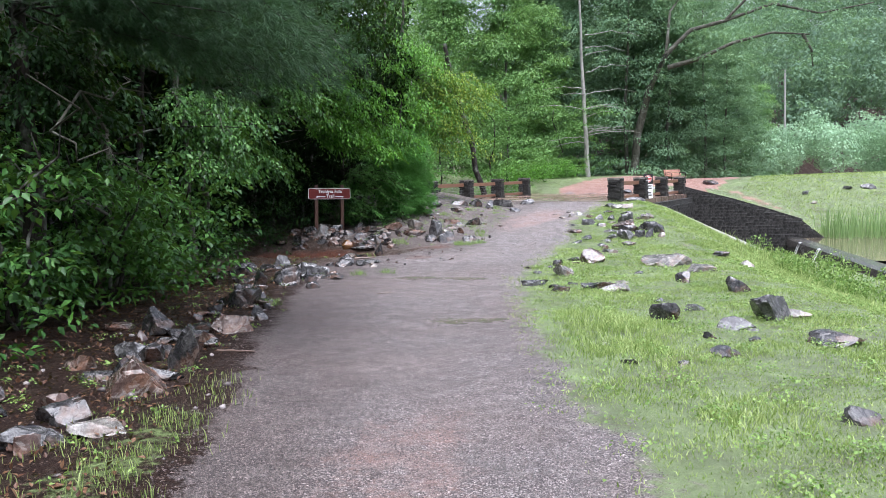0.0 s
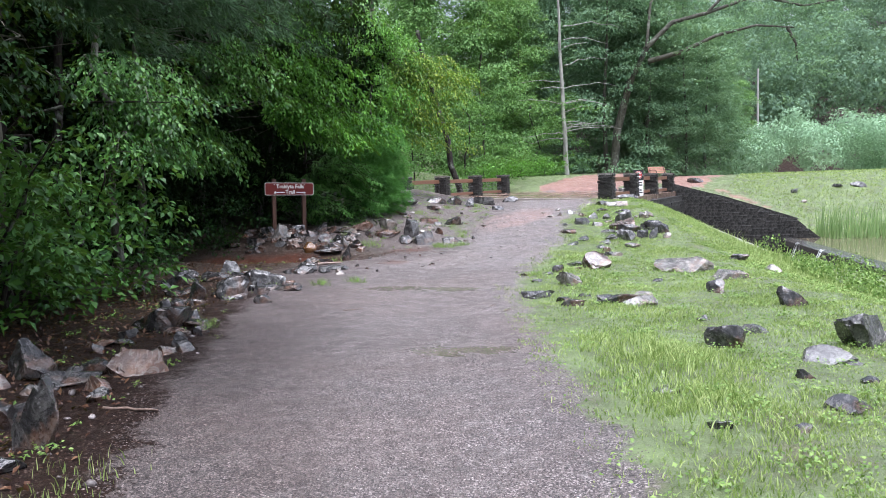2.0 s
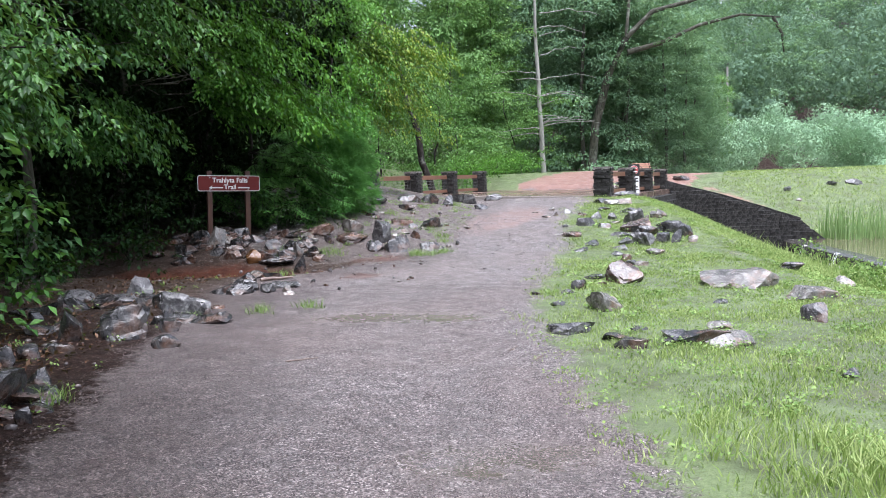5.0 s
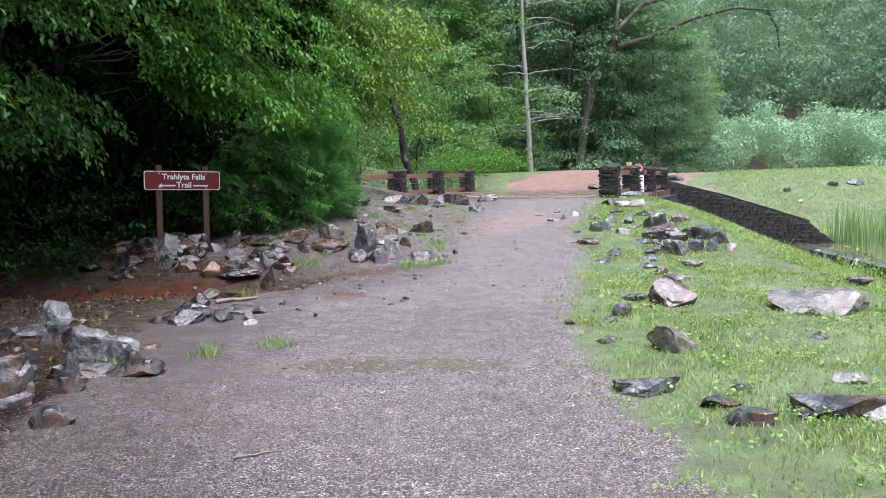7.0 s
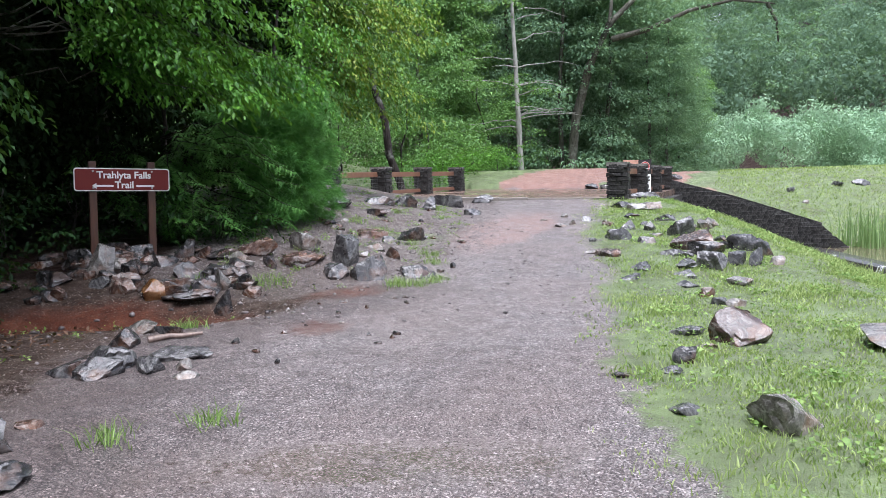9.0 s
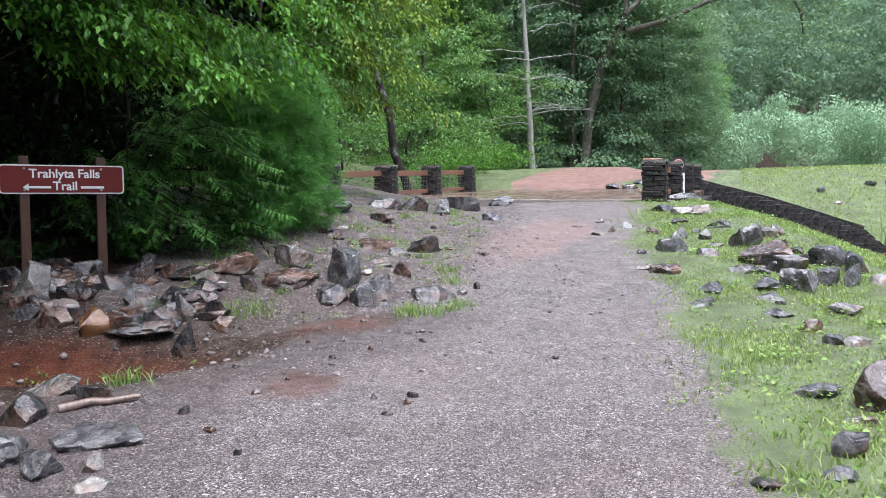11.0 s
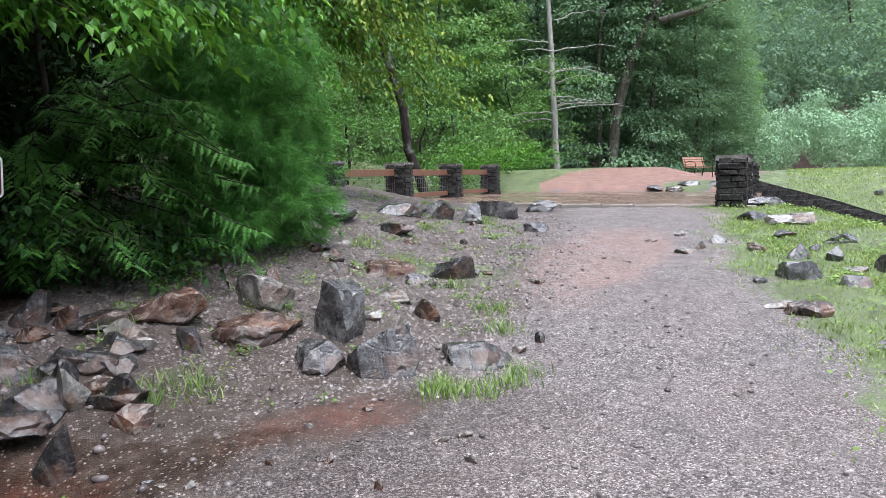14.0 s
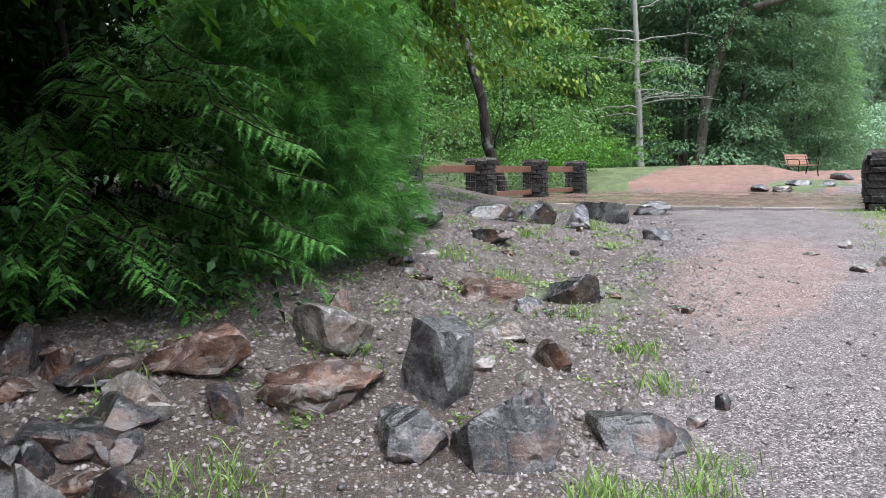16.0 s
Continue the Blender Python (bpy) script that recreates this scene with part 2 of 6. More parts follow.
# far foliage: distance haze is lightened into these base colours
LEAF_HAZE = leaf_material("hazed_far_leaf", (0.12, 0.21, 0.135), (0.165, 0.275, 0.17), (0.215, 0.345, 0.205), 0.8, 0.45, 0.1)
LEAF_FAR_HAZE = leaf_material("hazed_hill_leaf", (0.12, 0.195, 0.14), (0.15, 0.24, 0.16), (0.2, 0.31, 0.2), 0.8, 0.4, 0.1)
# pale vines, whitened further for haze
LEAF_VINE_HAZE = leaf_material("hazed_vine_leaf", (0.25, 0.39, 0.25), (0.31, 0.47, 0.305), (0.37, 0.53, 0.355), 0.8, 0.3, 0.08)
NEEDLE = leaf_material("pine_needle", (0.035, 0.12, 0.026), (0.075, 0.24, 0.045), (0.15, 0.37, 0.08), 0.5, 0.3)
# needles of the overhead pine, darkened like its unlit underside
NEEDLE_SHADED = leaf_material("shaded_pine_needle", (0.01, 0.03, 0.012), (0.022, 0.065, 0.026), (0.06, 0.14, 0.055), 0.5, 0.15)
HEMLOCK = leaf_material("hemlock_needle", (0.025, 0.085, 0.018), (0.075, 0.215, 0.04), (0.18, 0.4, 0.08), 0.45, 0.25)
GRASS = leaf_material("grass_blade", (0.12, 0.195, 0.05), (0.31, 0.41, 0.135), (0.55, 0.63, 0.28), 0.45, 0.45)
CLOVER = leaf_material("clover_leaf", (0.08, 0.15, 0.035), (0.18, 0.3, 0.075), (0.32, 0.44, 0.14), 0.5, 0.35)
REED = leaf_material("reed_blade", (0.13, 0.22, 0.075), (0.22, 0.35, 0.13), (0.33, 0.46, 0.2), 0.5, 0.3)
BARK = bark_material("wet_bark", (0.008, 0.006, 0.005), (0.045, 0.038, 0.033))
BARK_LICHEN = bark_material("lichened_bark", (0.03, 0.028, 0.022), (0.13, 0.125, 0.1), 12.0)
BARK_GREY = bark_material("grey_dead_bark", (0.15, 0.145, 0.13), (0.38, 0.37, 0.34), 5.0)
ROCK_GREY = rock_material("grey_gneiss", (0.014, 0.013, 0.014), (0.056, 0.054, 0.057), (0.3, 0.295, 0.29), 0.12)
ROCK_DARK = rock_material("dark_wet_schist", (0.007, 0.007, 0.008), (0.026, 0.025, 0.027), (0.15, 0.145, 0.145), 0.08, 0.3)
ROCK_RED = rock_material("reddish_stone", (0.02, 0.012, 0.01), (0.065, 0.038, 0.03), (0.2, 0.135, 0.11), 0.25, 0.4)
ROCK_PALE = rock_material("pale_quartzite", (0.03, 0.027, 0.024), (0.13, 0.12, 0.108), (0.42, 0.4, 0.37), 0.25, 0.35)
ROCK_RUST = rock_material("rusty_stone", (0.05, 0.022, 0.01), (0.17, 0.075, 0.025), (0.3, 0.19, 0.09), 0.0, 0.6)
STONE = rock_material("wall_stone", (0.005, 0.005, 0.005), (0.016, 0.015, 0.014), (0.06, 0.056, 0.053), 0.1, 0.0, 0.42, 0.25)
STONE_CAP = rock_material("capstone", (0.05, 0.047, 0.042), (0.13, 0.12, 0.11), (0.3, 0.29, 0.27), 0.2)


def ground_material():
    m = Nodes("path_lawn_and_soil")
    warp = m.math("MULTIPLY", m.math("SUBTRACT", m.noise(2.2, 6, 0.65), 0.5), 0.9)
    fine = m.math("MULTIPLY", m.math("SUBTRACT", m.noise(17.0, 4, 0.6), 0.5), 0.7)
    broken = m.math("ADD", warp, fine)

    def zone(name, lo=0.42, hi=0.58):
        return m.ramp(m.math("ADD", m.attr(name), broken), (lo, 0.0), (hi, 1.0))

    # loose crushed stone
    cell = m.voronoi(120.0, out="Color")
    value = m.n("ShaderNodeSeparateColor", Color=cell).outputs[0]
    gravel = m.ramp(value, (0.0, (0.012, 0.01, 0.01)), (0.42, (0.105, 0.087, 0.085)), (0.76, (0.25, 0.218, 0.21)), (1.0, (0.5, 0.46, 0.44)))
    coarse = m.n("ShaderNodeSeparateColor", Color=m.voronoi(70.0, out="Color")).outputs[2]
    gravel = m.mix(1.0, gravel, m.ramp(coarse, (0.0, 0.6), (0.55, 0.98), (0.86, 1.1), (1.0, 1.75)), "MULTIPLY")
    gravel = m.mix(1.0, gravel, m.ramp(m.noise(9.0, 6, 0.75), (0.3, 0.7), (0.7, 1.25)), "MULTIPLY")
    gravel = m.mix(m.ramp(m.noise(0.55, 5), (0.42, 0.0), (0.7, 0.3)), gravel, (0.2, 0.14, 0.12))
    gravel = m.mix(m.ramp(m.noise(1.3, 4), (0.5, 0.0), (0.75, 0.3)), gravel, (0.09, 0.08, 0.078))
    clay = m.ramp(m.noise(5.0, 6, 0.6), (0.3, (0.055, 0.018, 0.011)), (0.6, (0.13, 0.045, 0.026)), (0.8, (0.19, 0.085, 0.055)))
    pink = m.mix(0.6, gravel, (0.36, 0.19, 0.15))
    # dark mulch, lowered further for the shade of leaves overhead
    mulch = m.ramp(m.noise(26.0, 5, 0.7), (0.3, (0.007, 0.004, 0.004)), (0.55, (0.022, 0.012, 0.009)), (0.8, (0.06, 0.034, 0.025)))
    turf = m.ramp(m.noise(1.6, 6, 0.7), (0.25, (0.13, 0.1, 0.065)), (0.42, (0.1, 0.125, 0.055)), (0.7, (0.19, 0.255, 0.1)))
    turf = m.mix(m.ramp(m.noise(60.0, 3), (0.4, 0.0), (0.7, 0.6)), turf, (0.045, 0.07, 0.014))
    red_path = m.ramp(m.noise(3.0, 6, 0.6), (0.3, (0.19, 0.1, 0.08)), (0.7, (0.29, 0.175, 0.14)))
    # chips and grit lying in the soil, finer and coarser
    chip = m.n("ShaderNodeSeparateColor", Color=m.voronoi(48.0, out="Color")).outputs[1]
    grit = m.math("MULTIPLY", m.ramp(chip, (0.7, 0.0), (0.74, 1.0)), m.ramp(m.voronoi(48.0), (0.3, 1.0), (0.42, 0.0)))
    grain = m.ramp(m.noise(75.0, 5, 0.75), (0.3, 0.35), (0.7, 1.6))
    clay = m.mix(1.0, clay, grain, "MULTIPLY")
    mulch = m.mix(1.0, mulch, grain, "MULTIPLY")
    clay = m.mix(m.math("MULTIPLY", grit, 0.4), clay, (0.2, 0.15, 0.12))
    mulch = m.mix(m.math("MULTIPLY", grit, 0.5), mulch, (0.2, 0.15, 0.12))
    gravel = m.mix(m.math("MULTIPLY", zone("damp", 0.2, 1.1), 0.75), gravel, m.mix(1.0, gravel, (0.3, 0.24, 0.22), "MULTIPLY"))
    c = m.mix(zone("gravel"), mulch, gravel)
    # brown soil, its tones also lowered for tree shade
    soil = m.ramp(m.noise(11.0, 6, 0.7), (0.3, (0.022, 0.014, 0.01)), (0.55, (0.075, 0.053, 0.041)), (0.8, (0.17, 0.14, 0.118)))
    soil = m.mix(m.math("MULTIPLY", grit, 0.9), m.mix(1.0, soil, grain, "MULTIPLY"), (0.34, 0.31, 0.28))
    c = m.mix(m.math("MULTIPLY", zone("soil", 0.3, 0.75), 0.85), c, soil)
    c = m.mix(m.math("MULTIPLY", zone("pink", 0.4, 0.75), 0.55), c, pink)
    c = m.mix(m.math("MULTIPLY", zone("clay", 0.3, 0.8), 0.92), c, clay)
    c = m.mix(zone("turf"), c, turf)
    c = m.mix(zone("red"), c, red_path)
    wet = zone("puddle", 0.36, 0.72)
    c = m.mix(m.math("MULTIPLY", wet, 0.5), c, (0.075, 0.058, 0.048))
    rough = m.mix(wet, m.ramp(m.noise(4.0, 4), (0.35, 0.32), (0.65, 0.7)), (0.16, 0.16, 0.16))
    dome = m.math("SUBTRACT", 1.0, m.voronoi(120.0))
    dome = m.math("ADD", dome, m.math("MULTIPLY", coarse, 0.35))
    relief = m.math("ADD", dome, m.math("MULTIPLY", m.noise(9.0, 5), 0.8))
    node = m.n("ShaderNodeBump", Height=relief, Distance=0.012)
    m.set(node.inputs["Strength"], m.math("SUBTRACT", 0.9, m.math("MULTIPLY", wet, 0.87)))
    m.set(m.bsdf.inputs["Normal"], node.outputs[0])
    soft = m.math("MULTIPLY", zone("gravel"), 0.4)
    return m.done(c, rough, m.math("ADD", soft, 0.1))


def wood_material(name, dark, light):
    m = Nodes(name)
    grain = m.noise(30.0, 6, 0.65, m.n("ShaderNodeMapping", Vector=m.co, Scale=(1, 1, 0.08)).outputs[0])
    m.bump(grain, 0.4, 0.004)
    return m.done(m.mix(m.ramp(m.noise(2.5, 4), (0.4, 0.0), (0.7, 0.4)), m.ramp(grain, (0.3, dark), (0.7, light)), dark), 0.45, 0.5)


def plain_material(name, color, rough=0.5, vary=0.25, scale=14.0, metal=0.0, bump=0.1):
    m = Nodes(name)
    f = m.noise(scale, 5, 0.65)
    m.bump(f, bump, 0.005)
    return m.done(m.mix(m.math("MULTIPLY", f, vary), color, tuple(v * 0.45 for v in color)), rough, 0.5, metal)


WOOD_RAIL = wood_material("weathered_rail", (0.1, 0.045, 0.025), (0.26, 0.13, 0.08))
WOOD_POST = wood_material("brown_sign_post", (0.045, 0.018, 0.011), (0.1, 0.042, 0.024))
WOOD_SLAT = wood_material("bench_slat", (0.26, 0.12, 0.08), (0.45, 0.26, 0.18))
SIGN_BROWN = plain_material("sign_brown", (0.14, 0.011, 0.008), 0.75, 0.15, 6.0, 0.0, 0.02)
SIGN_WHITE = plain_material("sign_white", (0.8, 0.8, 0.78), 0.35, 0.06, 8.0, 0.0, 0.02)
SIGN_RED = plain_material("sign_red", (0.5, 0.03, 0.03), 0.35, 0.1, 8.0)
SIGN_BLACK = plain_material("sign_black", (0.025, 0.022, 0.022), 0.4, 0.1)
IRON = plain_material("dark_iron", (0.03, 0.028, 0.027), 0.4, 0.3, 30.0, 0.6)
WIRE = plain_material("galvanised_wire", (0.28, 0.29, 0.3), 0.4, 0.3, 30.0, 0.8)
BOLT = plain_material("steel_bolt", (0.5, 0.5, 0.5), 0.3, 0.2, 40.0, 0.9)
SILL = plain_material("dark_wet_sill", (0.07, 0.065, 0.058), 0.25, 0.6, 4.0, 0.0, 0.3)
CONCRETE = plain_material("wet_concrete", (0.3, 0.285, 0.26), 0.35, 0.6, 5.0, 0.0, 0.3)
KERB = plain_material("kerb_stone", (0.3, 0.27, 0.24), 0.55, 0.7, 12.0, 0.0, 0.6)
POLE_WOOD = plain_material("grey_pole", (0.34, 0.33, 0.3), 0.7, 0.3, 8.0)


def deck_material():
    m = Nodes("wet_bridge_deck")
    c = m.ramp(m.noise(1.2, 6, 0.6), (0.3, (0.1, 0.068, 0.052)), (0.7, (0.19, 0.135, 0.108)))
    m.bump(m.noise(3.0, 5), 0.05, 0.01)
    return m.done(c, m.ramp(m.noise(0.8, 4), (0.35, 0.1), (0.65, 0.4)), 0.35)


def water_material():
    m = Nodes("pond_water")
    m.bump(m.noise(2.5, 4, 0.5), 0.12, 0.03)
    return m.done(m.ramp(m.noise(0.5, 3), (0.3, (0.1, 0.085, 0.055)), (0.7, (0.15, 0.125, 0.085))), 0.06, 0.5)


FOAM = plain_material("white_water", (0.75, 0.77, 0.77), 0.3, 0.2, 20.0)
DECK, WATER, GROUND = deck_material(), water_material(), ground_material()

# ---- ground ----
def spread(lo, hi, step, far, grow=1.16):
    mid = np.arange(lo, hi + step / 2, step)
    out, d = [], step
    while (out[-1] if out else 0) < far:
        d = min(d * grow, 60)
        out.append((out[-1] if out else 0) + d)
    out = np.array(out)
    return np.concatenate([lo - out[::-1], mid, hi + out])


gx, gy = spread(-5.0, 15.0, 0.12, 700), spread(-1.0, 36.0, 0.12, 800)
GX, GY = np.meshgrid(gx, gy)
GZ = height(GX, GY)
nx, ny = len(gx), len(gy)
qi, qj = np.meshgrid(np.arange(ny - 1), np.arange(nx - 1), indexing="ij")
q = (qi * nx + qj).ravel()
ground_me = smooth(np_mesh("ground", np.stack([GX, GY, GZ], -1), np.stack([q, q + 1, q + nx + 1, q + nx], -1)))


def blob(x, y, cx, cy, rx, ry, turn=0.0):
    c, s = math.cos(turn), math.sin(turn)
    u, v = (x - cx) * c + (y - cy) * s, -(x - cx) * s + (y - cy) * c
    return np.clip(1.5 - np.hypot(u / rx, v / ry), 0, 1)


def zones(x, y):
    """Soft masks of what covers the ground."""
    left, right = path_left(y), path_right(y)
    z = {}
    z["gravel"] = sstep(left - 0.45, left + 0.6, x) * 1.0
    mound = sstep(18.0, 18.7, y) * sstep(-3.3, -2.0, x)
    z["gravel"] = np.maximum(z["gravel"], mound)
    near = (y < 29) & (along(x, y) < 0.3)
    turf = sstep(right - 0.6, right + 0.7, x + 0.18 * wobble(x, y, 0.9, 3.0))
    turf = np.maximum(turf, 0.5 * blob(x, y, -1.45, 4.0, 0.35, 1.5))
    turf = np.maximum(turf, 0.5 * blob(x, y, 0.6, 21.9, 0.9, 0.6))
    z["turf"] = np.where(near | (y < 20), turf, (across(x, y) > 0.3) * 1.0)
    z["turf"] = np.maximum(z["turf"], sstep(35, 37, y) * (np.abs(across(x, y) + 3.3 - 0.0145 * (y - 38) ** 2) > 2.3))
    z["turf"] = np.where(((x < -3.2) & (y < 30)) | (y > 80), 0, z["turf"])
    isle = blob(x, y, 8.9, 36.2, 1.3, 0.9, 0.4)
    z["turf"] = np.maximum(z["turf"], isle)
    z["clay"] = np.clip(blob(x, y, -3.3, 17.75, 1.7, 0.5, 0.12) + 0.6 * blob(x, y, -0.35, 18.5, 0.6, 0.3, 0.5) + 0.6 * blob(x, y, -0.6, 16.8, 0.35, 0.4), 0, 1) * (x < 0.8)
    z["gravel"] = np.where(y > 70, 0, z["gravel"])
    z["damp"] = np.maximum(sstep(left + 2.2, left + 0.4, x) * sstep(19.6, 18.4, y), 0.5 * sstep(16, 8, y))
    z["pink"] = np.clip(blob(x, y, 2.2, 22.6, 0.7, 1.9, -0.5) + 0.5 * blob(x, y, 0.2, 4.0, 0.6, 2.0), 0, 1)
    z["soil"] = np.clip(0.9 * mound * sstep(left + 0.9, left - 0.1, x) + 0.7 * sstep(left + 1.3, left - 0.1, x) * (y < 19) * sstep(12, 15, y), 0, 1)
    z["red"] = sstep(9.2, 9.8, along(x, y)) * (np.abs(across(x, y) + 3.3 - 0.0145 * (y - 38) ** 2) <= 2.5) * (y < 75)
    z["red"] = np.maximum(z["red"], 0.6 * blob(x, y, 14.6, 41.2, 0.4, 3.4, 0.48))
    z["red"] = z["red"] * (isle < 0.5)
    z["puddle"] = np.clip(0.72 * blob(x, y, -0.05, 13.4, 1.25, 0.42) + 0.7 * blob(x, y, 0.55, 9.2, 0.6, 0.34, 0.1), 0, 1)
    return z


for key, mask in zones(GX, GY).items():
    ground_me.attributes.new(key, "FLOAT", "POINT").data.foreach_set("value", np.asarray(mask, np.float32).ravel())
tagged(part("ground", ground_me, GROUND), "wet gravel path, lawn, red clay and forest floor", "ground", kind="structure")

# ---- bridge, spillway and pond ----
def at_bridge(a, c):
    """A place a metres along the bridge and c across it from the first pillar."""
    return P_RIGHT + a * AX + c * AN


TURN = math.degrees(math.atan2(AX[1], AX[0])) - 90  # the bridge's heading
C_LEFT = float(across(*P_LEFT))
A_LEFT = float(along(*P_LEFT))


def deck_z(c):
    return 0.575 - 0.022 * c


def slab_on_bridge(name, a0, a1, c0, c1, thick, lift, material, label, category):
    bm = bmesh.new()
    n = 12
    rows = []
    for i in range(n + 1):
        a = a0 + (a1 - a0) * i / n
        for c, dz in ((c0, 0), (c1, 0), (c1, -thick), (c0, -thick)):
            p = at_bridge(a, c)
            rows.append(bm.verts.new((p[0], p[1], deck_z(c) + lift + dz + 0.004 * math.sin(i * 2.3))))
    for i in range(n):
        for k in range(4):
            j = (k + 1) % 4
            bm.faces.new((rows[4 * i + k], rows[4 * i + j], rows[4 * i + 4 + j], rows[4 * i + 4 + k]))
    bm.faces.new(rows[:4])
    bm.faces.new(rows[-4:])
    bmesh.ops.recalc_face_normals(bm, faces=bm.faces)
    return tagged(part(name, bm, material), label, category, kind="structure")


slab_on_bridge("bridge_deck", 0.12, 9.5, -7.3, 0.3, 0.16, 0.02, DECK, "wet reddish-brown bridge deck shining with rain", "bridge deck")


def kerb(name, a, c0, c1, label):
    bm = bmesh.new()
    c = c0
    r = random.Random(4)
    while c < c1:
        w = r.uniform(0.35, 0.7)
        p = at_bridge(a + r.uniform(-0.02, 0.02), min(c + w / 2, c1))
        box(bm, p[0], p[1], deck_z(c) - 0.035 + r.uniform(-0.012, 0.012), w - 0.015, 0.14, 0.16, 0.015, Matrix.Rotation(radians(TURN + r.uniform(-2, 2)), 4, "Z"))
        c += w
    return tagged(part(name, bm, KERB), label, "kerb", kind="structure")


kerb("kerb_near", 0.02, -5.6, 0.1, "worn flush stone kerb where gravel meets the bridge")


def rough_block(seed, sx, sy, sz, rough=0.1, edge=0.12):
    """A rough-faced stone about sx by sy by sz, 44 triangles."""
    bm = bmesh.new()
    box(bm, 0, 0, 0, sx, sy, sz)
    bmesh.ops.bevel(bm, geom=list(bm.edges), offset=min(sx, sy, sz) * edge, segments=1, affect="EDGES")
    r = random.Random(seed)
    for v in bm.verts:
        v.co += Vector((r.uniform(-1, 1), r.uniform(-1, 1), r.uniform(-1, 1))) * min(sx, sy, sz) * rough
    me = bpy.data.meshes.new("stone")
    bm.to_mesh(me)
    bm.free()
    me.materials.append(STONE)
    return me


PILLAR_STONES = {(w, k): rough_block(w * 10 + k, (0.2, 0.28, 0.36)[w], 0.16, 0.085) for w in range(3) for k in range(4)}


def stone_pillar(side, tall, label, group):
    """A square pillar of coursed rough stones with a flat cap."""
    ob = thing("stone_pillar", pose(0, 0, 0), label, "pillar", group)
    bm = bmesh.new()
    box(bm, 0, 0, tall / 2 - 0.15, side - 0.07, side - 0.07, tall + 0.2, 0.01)
    part("core", bm, STONE, ob)
    r = random.Random(int(tall * 100))
    z, course = -0.12, 0
    while z < tall - 0.08:
        for face in range(4):
            at = -side / 2 + (0.02 if course % 2 else 0.0)
            while at < side / 2 - 0.05:
                w = r.randrange(3)
                wide = (0.2, 0.28, 0.36)[w]
                if at + wide > side / 2 + 0.04:
                    w, wide = 0, side / 2 - at + 0.01
                    if wide < 0.07:
                        break
                s = part("stone", PILLAR_STONES[w, r.randrange(4)], None, ob)
                s.matrix_basis = pose(0, 0, 0, 0, 0, 90 * face) @ pose(at + wide / 2, -side / 2 + 0.055 + r.uniform(-0.012, 0.014), z + 0.045) @ Matrix.Diagonal(((wide - 0.012) / (0.2, 0.28, 0.36)[w], 1, r.uniform(0.92, 1.05), 1))
                at += wide
        z += 0.093
        course += 1
    bm = bmesh.new()
    box(bm, 0, 0, tall + 0.0, side + 0.03, side + 0.03, 0.075)
    bmesh.ops.subdivide_edges(bm, edges=list(bm.edges), cuts=3, use_grid_fill=True)
    for v in bm.verts:
        v.co += Vector(noise.noise_vector(v.co * 9)) * 0.014
    part("capstone", bm, STONE_CAP, ob, "pale weathered capstone")
    return ob


first = stone_pillar(0.4, 0.8, "dark rough-stone pillar with a flat weathered capstone at the bridge rail", "bridge rail pillars")
SPAN, SPAN_LEFT = 2.96, 2.75
first.matrix_basis = pose(*at_bridge(0.0, 0.0), deck_z(0) - 0.02, 0, 0, TURN)
for i in range(1, 4):
    copy_thing(first, pose(*at_bridge(SPAN * i, 0), deck_z(0) - 0.02 - 0.02 * i, 0, 0, TURN + i))
for i in range(-1, 3):
    copy_thing(first, pose(*at_bridge(A_LEFT + SPAN_LEFT * i, C_LEFT), deck_z(C_LEFT) - 0.05, 0, 0, TURN + 2 * i))


def rail_bay(a, c, z, wire, span):
    """Two sawn rails, and wire mesh between two pillars."""
    p = at_bridge(a + span / 2, c)
    ob = thing("rail_bay", pose(p[0], p[1], z, 0, 0, TURN + 90), "two weathered brown timber rails between stone pillars" + (" with wire mesh" if wire else ""), "railing", "bridge rails")
    for dz in (0.17, 0.64):
        bm = bmesh.new()
        box(bm, 0, 0, 0, span - 0.4, 0.07, 0.13 if dz > 0.5 else 0.1, 0.008)
        rail = part("rail", bm, WOOD_RAIL, ob)
        rail.matrix_basis = pose(0, 0.03, dz, 0, random.uniform(-0.5, 0.5), 0)
    if wire:
        bits = []
        for k in range(24):
            x = -1.15 + k * 0.1
            bits.append(tube([(x, 0, 0.1), (x, 0, 0.66)], [0.0025] * 2, 4))
        for k in range(6):
            bits.append(tube([(-1.17, 0, 0.12 + k * 0.1), (1.17, 0, 0.12 + k * 0.1)], [0.0025] * 2, 4))
        part("wire_mesh", np_mesh("wire_mesh", *joined(bits)), WIRE, ob, "square galvanised wire mesh")
    return ob


for i in range(3):
    rail_bay(SPAN * i, 0.0, deck_z(0) - 0.02 - 0.02 * i, False, SPAN)
for i in range(-1, 2):
    rail_bay(A_LEFT + SPAN_LEFT * i, C_LEFT, deck_z(C_LEFT) - 0.05, True, SPAN_LEFT)


